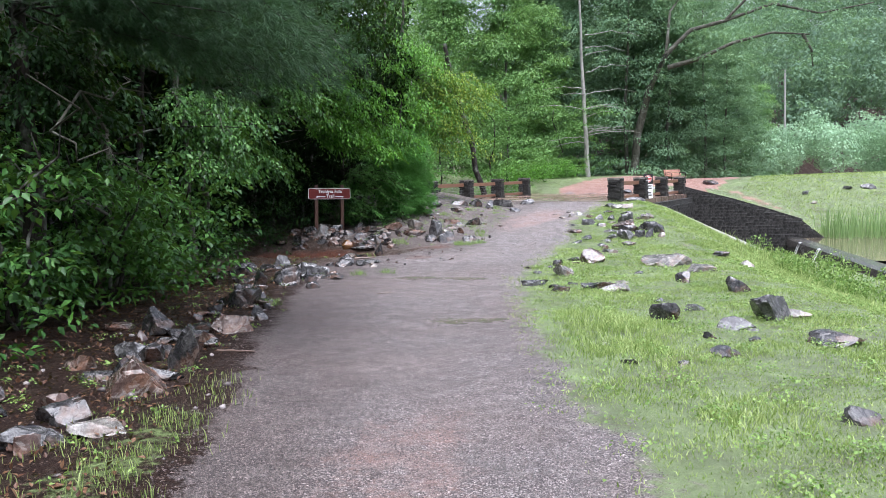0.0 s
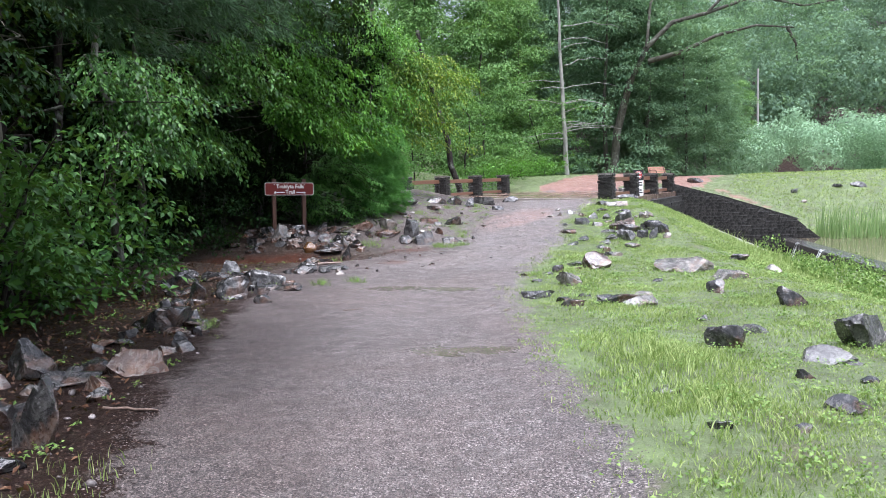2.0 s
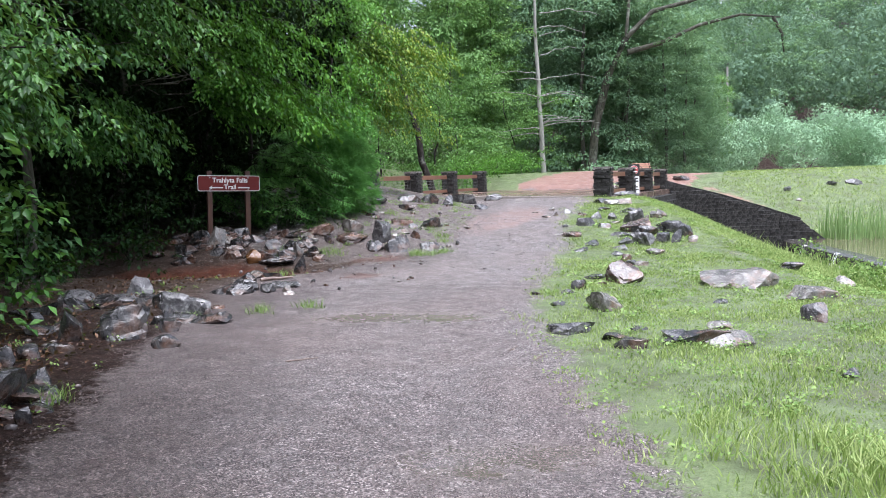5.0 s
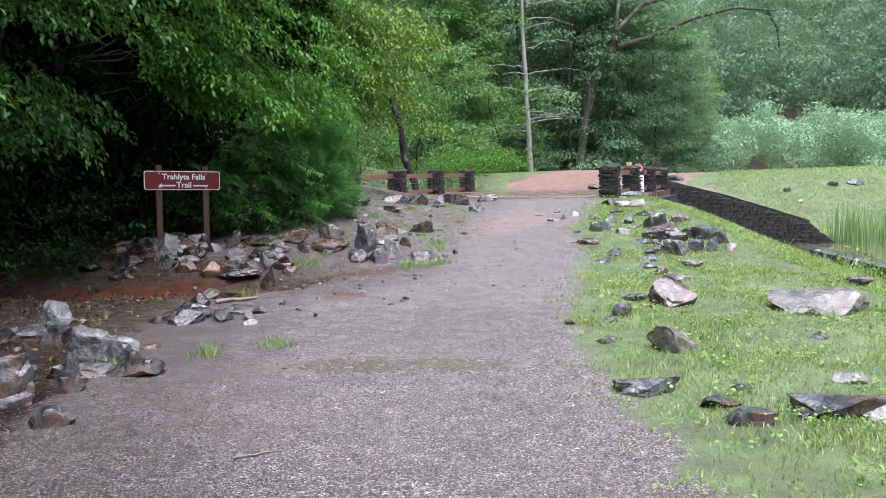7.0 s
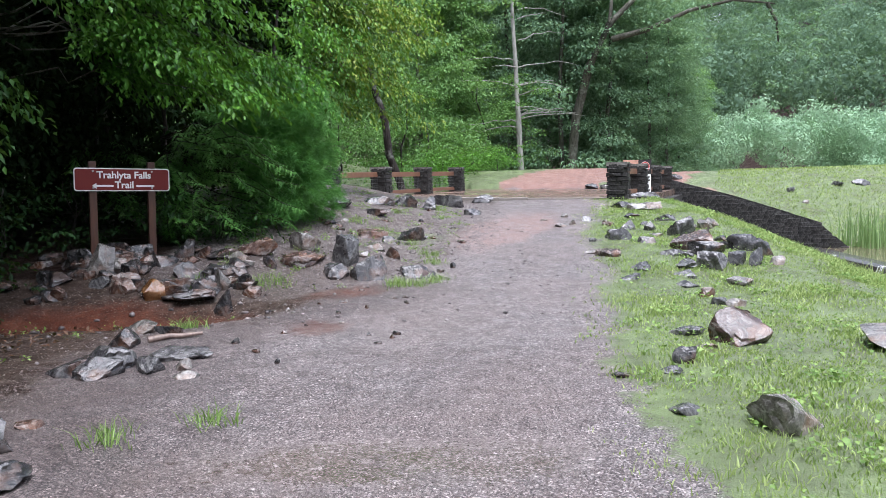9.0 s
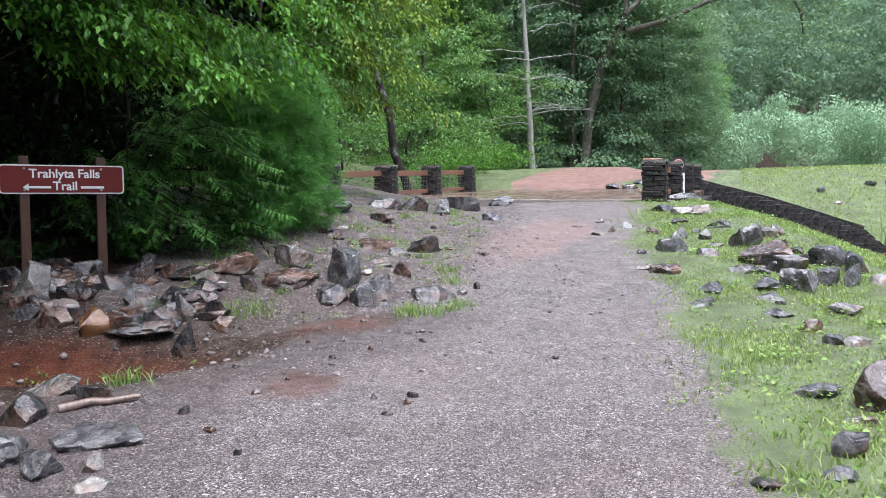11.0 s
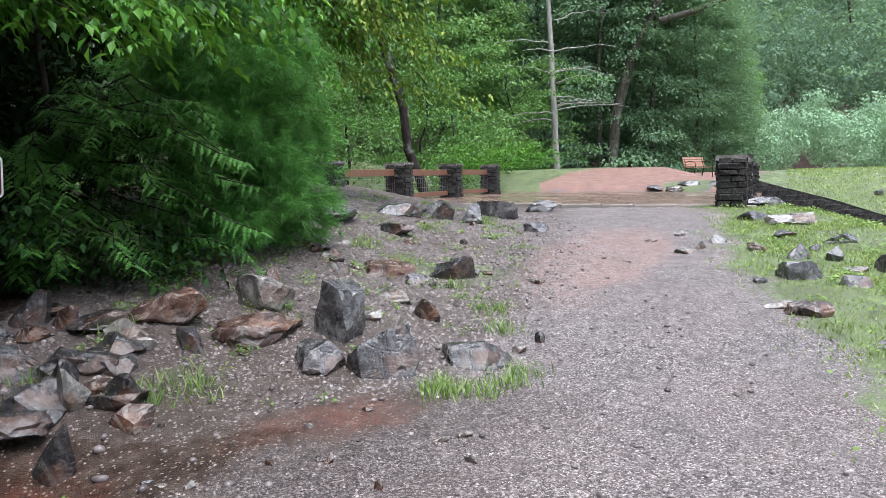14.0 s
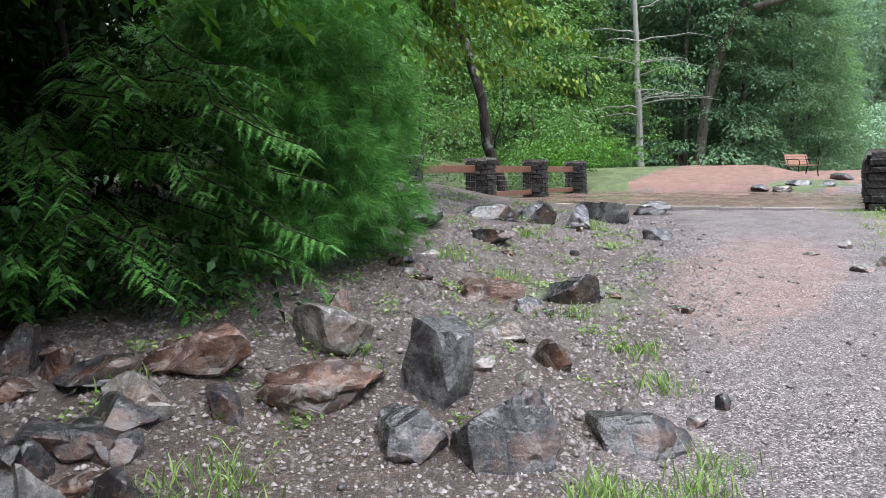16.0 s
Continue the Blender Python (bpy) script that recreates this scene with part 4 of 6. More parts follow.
def round_clumps(n, cx, cy, z0, z1, rad, r):
    return [(cx + rng.normal() * rad * 0.5, cy + rng.normal() * rad * 0.5, rng.uniform(z0, z1), r * rng.uniform(0.7, 1.2)) for _ in range(n)]


# trees of the wood on the left; deeper ones take the darker shade colour
for x, y, tall, z0, z1, n in [(-5.8, 13.6, 7, 1.4, 5.5, 34), (-6.4, 17.6, 7, 2.1, 6, 26), (-6.8, 4.0, 8, 2.0, 5.5, 30), (-6.5, 9.5, 8, 1.8, 5.0, 30), (-8.5, 14, 9, 1.5, 7, 34), (-9, 7, 9, 1.5, 7, 30), (-8.0, 19, 9, 1.5, 7.5, 34), (-5.5, 22.5, 9, 0.8, 7.5, 40), (-11, 12, 9, 1, 7, 30), (-10, 24, 9, 1, 7, 34), (-13, 18, 10, 0.6, 8, 34), (-11, 2, 9, 1, 7, 30)]:
    broadleaf(x, y, tall, (rng.normal() * 0.4, rng.normal() * 0.4), round_clumps(n, x + 0.2, y, z0, z1, 2.4, 0.7), 190, 0.1, LEAF_DEEP_SHADE if x < -7.5 or y > 16 else LEAF_SHADE, "leafy understorey tree with a thin lichened trunk", 0.1, group="trees of the wood")

# dead lichened branches reaching out of the wood
def dead_branches():
    x, y = -4.9, 11.6
    g = float(height(x, y))
    wood = [(limb((x, y, g - 0.2), (x - 0.1, y + 0.1, g + 6), 0, 0.04, 9), 0.085, 0.05)]
    for z0, ex, ey, ez in ((2.7, -5.6, 7.4, 3.0), (2.5, -2.75, 5.8, 2.4), (1.75, -3.65, 6.7, 1.65), (1.75, -3.9, 8.2, 1.6), (3.2, -6.2, 8.0, 3.6), (2.9, -3.9, 9.6, 3.3)):
        p = limb((x, y, g + z0), (ex, ey, ez), -0.05, 0.14, 9)
        wood.append((p, 0.028, 0.006))
        for j in (4, 6):
            wood.append((limb(p[j], p[j] + rng.normal(size=3) * (0.4, 0.5, 0.25), 0, 0.3), 0.014, 0.004))
    plant("bare_tree", x, y, "lichened trunk with dead bare branches in the wood", "tree", wood, bark=BARK_LICHEN)


dead_branches()

# the closed canopy and depth of the wood
for k, (x, y) in enumerate([(-7.5, 0), (-8, 5.5), (-7.5, 11.5), (-7.2, 16.5), (-7, 21.5), (-6, 27), (-12, 3), (-12.5, 9), (-12.5, 15), (-12, 21), (-11, 27), (-9, 33), (-16, 12), (-16, 20), (-14, 30), (-8, -6)]):
    g = float(height(x, y))
    near = x > -8.5
    tall = rng.uniform(13, 15)
    pos = np.concatenate([cloud(9000 if near else 2400, (x, y, g + 7.4), (3.6, 3.6, 2.4)), cloud(6000 if near else 5200, (x - 1.0, y, g + 3.0), (2.4, 3.2, 3.4))])
    pos = pos[pos[:, 2] > g + 0.1]
    # unseen upper crown, added to block sky light from the left
    high = cloud(2600, (x - 0.8, y, g + 12.0), (3.8, 4.0, 3.4))
    plant("forest_tree", x, y, "tall light-blocking forest tree with a dense shade-coloured crown", "tree", [(limb((x, y, g - 0.2), (x + rng.normal() * 0.4, y, g + tall), 0, 0.05, 9), 0.2, 0.07)], joined([leaves(pos, 0.15 if near else 0.26, droop=0.4, width=0.7), leaves(high, 0.5, droop=0.4, width=0.7)]), LEAF_DEEP_SHADE, group="forest trees")
# upper crowns added to shade the bank and the wood's edge
for x, y, cx, cy, cz, rx, ry in ((-5.3, 19.4, -3.0, 19.4, 5.9, 2.3, 2.8), (-5.9, 15.6, -4.2, 15.4, 6.2, 1.9, 2.6)):
    g = float(height(x, y))
    plant("forest_tree", x, y, "tall light-blocking forest tree with a dense shade-coloured crown", "tree", [(limb((x - 0.6, y, g - 0.2), (x + 0.3, y, g + cz), 0, 0.02, 9), 0.1, 0.05)], leaves(cloud(6500, (cx, cy, cz), (rx, ry, 1.5)), 0.14, droop=0.4, flat=0.7), LEAF_SHADE, group="forest trees")
# unseen trees added behind the start to darken surfaces facing the walker
for x, y in ((-4, -13), (1, -16), (6, -14), (11, -13), (16, -9), (-9, -11), (21, -4)):
    g = float(height(x, y))
    pos = np.concatenate([cloud(2600, (x, y, g + 7.5), (3.4, 3.0, 4.5)), cloud(1600, (x, y, g + 2.5), (2.6, 2.4, 2.6))])
    plant("forest_tree", x, y, "tall light-blocking forest tree with a dense shade-coloured crown", "tree", [(limb((x, y, g - 0.2), (x + 0.2, y, g + 11), 0, 0.05, 9), 0.2, 0.07)], leaves(pos[pos[:, 2] > g + 0.1], 0.4, droop=0.4, width=0.8), LEAF_SHADE, group="forest trees")
# thicket behind the sign, its leaves coloured for deep shade
for x, y in ((-3.3, 23.6), (-4.9, 22.6), (-6.2, 21.2), (-7.0, 19.4), (-2.3, 25.0), (-6.8, 17.4), (-3.9, 21.9), (-5.2, 20.3), (-5.9, 18.3)):
    g = float(height(x, y))
    pos = np.concatenate([cloud(5200, (x, y, g + 1.9), (1.1, 1.1, 2.0)), cloud(3000, (x, y, g + 4.2), (1.3, 1.3, 1.2))])
    plant("evergreen_shrub", x, y, "thicket with near-black, shade-coloured leaves behind the sign", "shrub", [(limb((x, y, g - 0.1), (x, y, g + 4.5)), 0.05, 0.02)], leaves(pos[pos[:, 2] > g], 0.13, droop=0.4), LEAF_DEEP_SHADE, group="evergreen thicket")

# low plants round the foot of the sign, shade in their leaf colour
for x, y, r, tall in ((-3.9, 20.3, 0.5, 0.9), (-2.9, 20.5, 0.45, 0.7), (-4.6, 19.7, 0.55, 0.9), (-5.2, 18.9, 0.6, 1.0), (-5.0, 17.6, 0.5, 0.7), (-4.5, 18.6, 0.4, 0.5), (-5.8, 16.6, 0.7, 1.2), (-4.9, 15.6, 0.5, 0.8), (-6.0, 14.8, 0.7, 1.2), (-2.1, 20.6, 0.4, 0.5)):
    g = float(height(x, y))
    clumps = [(x + rng.normal() * r * 0.6, y + rng.normal() * r * 0.6, g + rng.uniform(0.05, tall), 0.28) for _ in range(16)]
    wood = [(limb((x, y, g - 0.1), (x + rng.normal() * 0.2, y, g + tall)), 0.012, 0.004) for _ in range(3)]
    plant("low_shrub", x, y, "low leafy shrub by the sign with shade-dark leaves", "shrub", wood, layered(clumps, 420, 0.08), LEAF_SHADE, group="low shrubs by the sign")

# the bright maple whose boughs hang over the sign, the next one before it, and the one at the wood's edge
tips = []
for _ in range(46):
    x = rng.uniform(-2.35, -0.65)
    low = 2.02 + 1.2 * max(0, -1.75 - x) + 0.35 * max(0, x + 1.75)
    tips.append((x, 19.2 + 0.9 * (x + 1.75) + rng.uniform(0, 1.3), low + min(rng.exponential(0.75), 2.8)))
draped(-5.1, 20.3, 6.5, (0.6, -0.3), tips, 0.095, LEAF_MAPLE, "maple with bright green leaves hanging over the sign", r0=0.085, first=0.5)
tips = [(rng.uniform(-3.3, -2.25), rng.uniform(16.0, 17.7), 2.85 + min(rng.exponential(0.6), 2.2)) for _ in range(18)]
tips += [(rng.uniform(-4.6, -3.3), rng.uniform(16.4, 17.9), rng.uniform(1.65, 2.3)) for _ in range(9)]
draped(-5.6, 17.3, 6.5, (0.5, -0.2), tips, 0.09, LEAF_BUSH, "maple with wet green leaves in drooping terraces", r0=0.1)
tips = [(rng.uniform(-4.1, -2.8), rng.uniform(11.6, 14.0), rng.uniform(1.7, 3.0)) for _ in range(22)]
draped(-4.78, 14.2, 5.5, (0.2, -0.2), tips, 0.088, LEAF_BUSH, "young maple with wet green leaves at the wood's edge", r0=0.09, first=0.25)
tips = [(rng.uniform(-4.6, -3.3), rng.uniform(8.0, 11.5), rng.uniform(1.9, 3.6)) for _ in range(18)]
draped(-5.6, 10.2, 5.5, (0.2, -0.2), tips, 0.1, LEAF_SHADE, "small tree with shade-darkened wet leaves at the wood's edge", "tree", r0=0.08, first=0.25)
# yellowing tree behind the mound
tips = [(rng.uniform(-0.5, 1.5), 24.3 + rng.uniform(0, 1.4), rng.uniform(2.3, 4.6)) for _ in range(40)]
draped(-1.9, 25.4, 6.5, (0.4, -0.2), tips, 0.088, LEAF_YELLOW, "tree with yellowing leaves leaning over the mound", "yellowing_tree", first=0.35)
tips = [(rng.uniform(-1.9, -0.1), 22.8 + rng.uniform(0, 2.4), rng.uniform(2.2, 5.5)) for _ in range(46)]
draped(-2.4, 26.5, 7, (0.3, -0.5), tips, 0.09, LEAF_MAPLE, "green tree beside the fence", "tree", first=0.3)


def pine_boughs(x, y, z, boughs, length, tuft, dens, label, name="pine_tree", leaf=NEEDLE, tall=None, r0=0.1, width=0.005, count=18):
    g = float(height(x, y))
    tall = tall or z
    wood = [(limb((x, y, g - 0.2), (x + 0.1, y, g + tall), 0, 0.05), r0, 0.02)]
    pos, out = [], []
    for bx, by, bz, ex, ey, ez in boughs:
        p = limb((bx, by, bz), (ex, ey, ez), 0.05, 0.1, 8)
        wood.append((p, 0.018, 0.004))
        for _ in range(dens):
            t = rng.uniform(0.25, 1)
            q = np.array([np.interp(t, np.linspace(0, 1, 8), p[:, k]) for k in range(3)])
            e = rng.normal(size=3) * length * 0.5 * (1.1 - t * 0.6)
            e[2] = e[2] * 0.5 - abs(e[2]) * 0.2
            pos.append(q + e)
            dirn = e + (p[-1] - p[0]) * 0.25
            out.append(dirn + np.array([0, 0, -0.05]))
    crown = tufts(np.array(pos), np.array(out), tuft, count, width)
    return plant(name, x, y, label, "tree", wood[:20], crown, leaf)


# young white pine beside the mound
b = []
for _ in range(95):
    a, zz = rng.uniform(0, 2 * math.pi), rng.uniform(0.35, 2.7)
    rad = 0.92 * min(1.0, (3.3 - zz) / 1.2) * rng.uniform(0.75, 1.05)
    b.append((-1.45, 21.95, zz + 0.25, -1.45 + rad * math.cos(a), 21.95 + rad * math.sin(a), zz + 0.12))
pine_boughs(-1.45, 21.95, 3.2, b, 0.36, 0.12, 85, "young white pine with soft bright green needles", "young_pine", tall=3.2, r0=0.05, width=0.0024, count=24)
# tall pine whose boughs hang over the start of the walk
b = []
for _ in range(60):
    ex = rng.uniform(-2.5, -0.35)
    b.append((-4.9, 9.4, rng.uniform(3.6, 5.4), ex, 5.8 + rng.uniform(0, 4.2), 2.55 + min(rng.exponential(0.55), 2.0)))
pine_boughs(-5.0, 9.4, 8.0, b, 0.5, 0.15, 105, "tall white pine with long boughs hanging over the path", leaf=NEEDLE_SHADED, tall=8.5, r0=0.16, width=0.0024, count=26)


def hemlock_boughs(x, y, ends, label):
    """Young hemlock: flat layered boughs, each set with short feathery sprays on both sides."""
    g = float(height(x, y))
    wood = [(limb((x, y, g - 0.2), (x + 0.1, y, g + 3.2), 0, 0.04), 0.05, 0.015)]
    roots, tips = [], []
    for ex, ey, ez in ends:
        p = limb((x, y, ez + 0.3), (ex, ey, ez), 0.1, 0.12, 10)
        wood.append((p, 0.014, 0.003))
        run = p[-1] - p[0]
        side = np.cross(run / np.linalg.norm(run), (0, 0, 1.0))
        for t in np.linspace(0.28, 1.0, 40):
            q = np.array([np.interp(t, np.linspace(0, 1, 10), p[:, k]) for k in range(3)])
            for sg in (-1, 1):
                L = (0.24 * (1.15 - t) + 0.05) * rng.uniform(0.7, 1.2)
                w = side * sg * 0.8 + run / np.linalg.norm(run) * 0.65 + rng.normal(size=3) * 0.16
                w[2] -= 0.3
                roots.append(q)
                tips.append(q + w * L)
    plant("hemlock_tree", x, y, label, "tree", wood, sprays(np.array(roots), np.array(tips), 18, 0.019), HEMLOCK)


hemlock_boughs(-3.1, 21.7, [(rng.uniform(-2.7, -0.95), rng.uniform(19.9, 21.0), rng.uniform(0.3, 1.6)) for _ in range(42)], "young hemlock with flat feathery boughs beside the sign")
hemlock_boughs(-4.2, 22.2, [(rng.uniform(-4.2, -2.9), rng.uniform(20.7, 21.4), rng.uniform(0.5, 1.6)) for _ in range(10)], "young hemlock in the shade behind the sign")

# beyond the fence
trunk = limb((1.1, 34.8, 0.2), (-0.6, 35.2, 7.5), 0, 0.025, 9)
plant("leaning_tree", 1.1, 34.8, "leaning tree trunk behind the fence", "tree", [(trunk, 0.13, 0.09)], layered(round_clumps(40, -0.5, 36, 3.6, 9, 3.5, 0.9), 190, 0.11), LEAF_NEAR)
for x, y, z0, z1, n, r in [(-1, 36, 0.2, 3.0, 26, 0.7), (2.2, 40, 0.6, 3.2, 26, 0.7), (4.6, 45, 1.0, 2.6, 22, 0.6), (-3.5, 33, 0.4, 4, 30, 0.8), (5.5, 49, 1.2, 6, 36, 1.0), (1.5, 45, 0.6, 7, 40, 1.1), (-3, 42, 0.6, 8, 44, 1.2)]:
    plant("shrub" if z1 < 4.5 else "tree", x, y, "light green woodland " + ("shrub" if z1 < 4.5 else "tree") + " beyond the fence", "shrub" if z1 < 4.5 else "tree", [(limb((x, y, 0), (x, y, z1)), 0.06, 0.02)], layered(round_clumps(n, x, y, z0, z1, 2.6, r), 260, 0.11), LEAF_NEAR, group="plants beyond the fence")
for k in range(22):
    y = 33.2 + 0.62 * k
    x = rng.uniform(-1.5, 1.0) + 0.42 * (y - 33.2)
    g = float(height(x, y))
    clumps = [(x + rng.normal() * 0.45, y + rng.normal() * 0.4, g + rng.uniform(0.15, 0.9), rng.uniform(0.25, 0.45)) for _ in range(14)]
    plant("low_shrub", x, y, "low bright green shrub beyond the fence", "shrub", [(limb((x, y, g - 0.1), (x, y, g + 0.8)), 0.02, 0.006)], layered(clumps, 260, 0.1), LEAF_MAPLE, group="low shrubs beyond the fence")
# dead trunk with bare branches
g = float(height(7.24, 47.3))
wood = [(limb((7.24, 47.3, g - 0.2), (6.9, 47.3, g + 11), 0, 0.007, 10), 0.15, 0.05)]
for k in range(18):
    zz, s = rng.uniform(1.0, 8.5), (1 if rng.uniform() < 0.72 else -1)
    wood.append((limb((7.2, 47.3, g + zz), (7.2 + s * rng.uniform(1.2, 3.4), 47.3 + rng.normal() * 0.6, g + zz + rng.uniform(-0.3, 0.4)), 0.06, 0.08), 0.034, 0.008))
plant("dead_tree", 7.24, 47.3, "bare grey dead trunk with thin broken branches", "tree", wood, bark=BARK_GREY)


def plume_tree(tall, rad, n, leaf, mat, label, name="white_pine"):
    """A tall soft-needled tree with its foliage in flat drooping plumes."""
    ob = thing(name, pose(0, 0, 0), label, "tree", "tall trees behind the bridge")
    trunk = limb((0, 0, -0.5), (0.2, 0, tall * 0.95), 0, 0.02, 9)
    part("trunk", smooth(np_mesh("trunk", *tube(trunk, np.linspace(0.15, 0.03, 9)))), BARK_LICHEN, ob)
    pos, out = [], []
    for _ in range(n):
        a, u = rng.uniform(0, 2 * math.pi), rng.uniform(0.05, 1.0)
        R = rad * (1.12 - u) ** 0.6 * rng.uniform(0.35, 1.0)
        c = np.array([R * math.cos(a), R * math.sin(a), tall * u - 0.15 * R])
        k = 200
        b, q = rng.uniform(0, 2 * math.pi, k), rng.uniform(0, 1, k) ** 0.6
        pos.append(c + np.stack([q * 1.25 * np.cos(b), q * 1.25 * np.sin(b), -0.3 * q * q + rng.normal(size=k) * 0.16], 1))
        out.append(np.stack([np.cos(b), np.sin(b), 0 * b], 1) + 0.6 * np.array([math.cos(a), math.sin(a), 0]))
    part("crown", np_mesh("crown", *leaves(np.concatenate(pos), leaf, droop=0.55, flat=0.75, width=0.5, out=np.concatenate(out))), mat, ob)
    return ob


pine = plume_tree(16, 3.6, 120, 0.2, LEAF_HAZE, "tall soft pine behind the bridge, haze in its blue-green colour")
broad = plume_tree(14, 3.4, 110, 0.21, LEAF_MID_HAZE, "tall broadleaf tree behind the bridge, light green with haze in its colour", "woodland_tree")
for src, spots in ((pine, [(10.4, 52, 1.0), (13.2, 52.5, 0.9), (16.0, 54, 0.8), (8.2, 55, 1.05), (12.0, 57, 1.15), (18.2, 57, 0.72), (15.0, 60, 1.15), (6.4, 58, 1.1), (20.5, 61, 0.8), (-8, 47, 1.0)]),
                   (broad, [(5.0, 52, 0.8), (2.6, 50, 0.95), (-1.0, 50, 1.0), (3.8, 58, 1.2), (-4.5, 46, 0.9), (-2.0, 58, 1.2), (-9, 40, 1.0), (22.5, 63, 0.6)])):
    for k, (x, y, s) in enumerate(spots):
        m = pose(x, y, float(height(x, y)) - 0.05, 0, 0, 67 * k)
        o = copy_thing(src, m) if k else src
        o.matrix_basis = m
        o.scale = (s, s, s)

# big oak with long arching limbs
def oak():
    wood = [([(10.6, 51, 1.0), (10.9, 51, 4.0), (11.6, 50.6, 6.8), (12.5, 50, 8.8)], 0.27, 0.2)]
    arms = [[(12.5, 50, 8.8), (14.0, 50, 10.2), (16.1, 50, 10.7), (19.0, 50, 11.6), (21.8, 50, 10.9), (25, 50, 11.4)],
            [(12.6, 50, 8.0), (14.4, 49.5, 8.4), (16.3, 49, 9.2), (18.6, 49, 9.7), (20.8, 49, 9.5)],
            [(12.5, 50, 8.8), (12.9, 50.5, 11.5), (14.5, 51, 13.5), (18, 51, 14.5)],
            [(16.1, 50, 10.7), (18, 49.5, 12.6), (21, 49, 13.2), (24.5, 49, 13.4)],
            [(20.4, 49, 9.5), (20.9, 49, 8.6), (21.0, 49, 7.6)]]
    clumps = []
    for k, arm in enumerate(arms):
        wood.append((np.array(arm), 0.17 if k < 2 else 0.1, 0.04))
        for q0, q1 in zip(arm[1:], arm[2:] or arm[1:]):
            for _ in range(9):
                t = rng.uniform()
                c = np.array(q0) * (1 - t) + np.array(q1) * t
                clumps.append((c[0] + rng.normal() * 0.9, c[1] + rng.normal() * 1.2, c[2] - 0.3 + rng.normal() * 0.9, 0.75))
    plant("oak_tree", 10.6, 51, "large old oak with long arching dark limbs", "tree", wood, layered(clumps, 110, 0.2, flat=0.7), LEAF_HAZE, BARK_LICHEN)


oak()

# pale vine-covered thicket behind the dam, whitened further by haze in its colour
clumps = []
for _ in range(420):
    x = rng.uniform(20.5, 60)
    y = 58 + rng.uniform(0, 10) - 0.05 * x
    top = 3.3 + 0.9 * float(wobble(x, 40, 9, 2.0)) + 0.5 * float(wobble(x, y, 4, 5.0)) + 0.012 * (x - 16)
    clumps.append((x, y, 0.5 + rng.uniform(0.05, 1) ** 0.7 * (top + 0.8), 1.2))
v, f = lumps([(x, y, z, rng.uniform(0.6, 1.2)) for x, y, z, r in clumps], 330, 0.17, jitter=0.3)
tagged(part("vine_thicket", np_mesh("vine_thicket", v, f), LEAF_VINE_HAZE), "pale green vine-covered thicket behind the grass dam, haze in its colour", "shrubs", kind="stuff")

# woods on the far hill, each crown a heap of leafy masses
balls = []
for k in range(430):
    y = 108 + 110 * rng.uniform() ** 1.3
    x = y * (rng.uniform(0.05, 0.75) if k < 370 else rng.uniform(-0.7, 0.05))
    z, tall = float(height(x, y)), rng.uniform(9, 17)
    for _ in range(9):
        u, a = rng.uniform(0.25, 1), rng.uniform(0, 6.28)
        R = tall * 0.26 * math.sqrt(max(0.05, 1.05 - u))
        balls.append((x + R * math.cos(a), y + R * math.sin(a), z + tall * u, tall * rng.uniform(0.09, 0.16)))
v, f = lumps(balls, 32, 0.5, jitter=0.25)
tagged(part("hill_woods", np_mesh("hill_woods", v, f), LEAF_FAR_HAZE), "green woods on the far hillside, mist put into their colour", "woods", kind="stuff")

# ---- boulders and stones ----
def ball(levels):
    bm = bmesh.new()
    bmesh.ops.create_icosphere(bm, subdivisions=levels, radius=1.0)
    v = np.array([w.co for w in bm.verts])
    f = np.array([[w.index for w in g.verts] for g in bm.faces])
    bm.free()
    return v, f


BALLS = {3: ball(3), 4: ball(4)}
LOOK = {"grey_gneiss": "grey veined", "dark_wet_schist": "dark wet", "reddish_stone": "reddish-brown", "pale_quartzite": "pale speckled", "rusty_stone": "rust-coloured"}
rock_rng = np.random.default_rng(21)


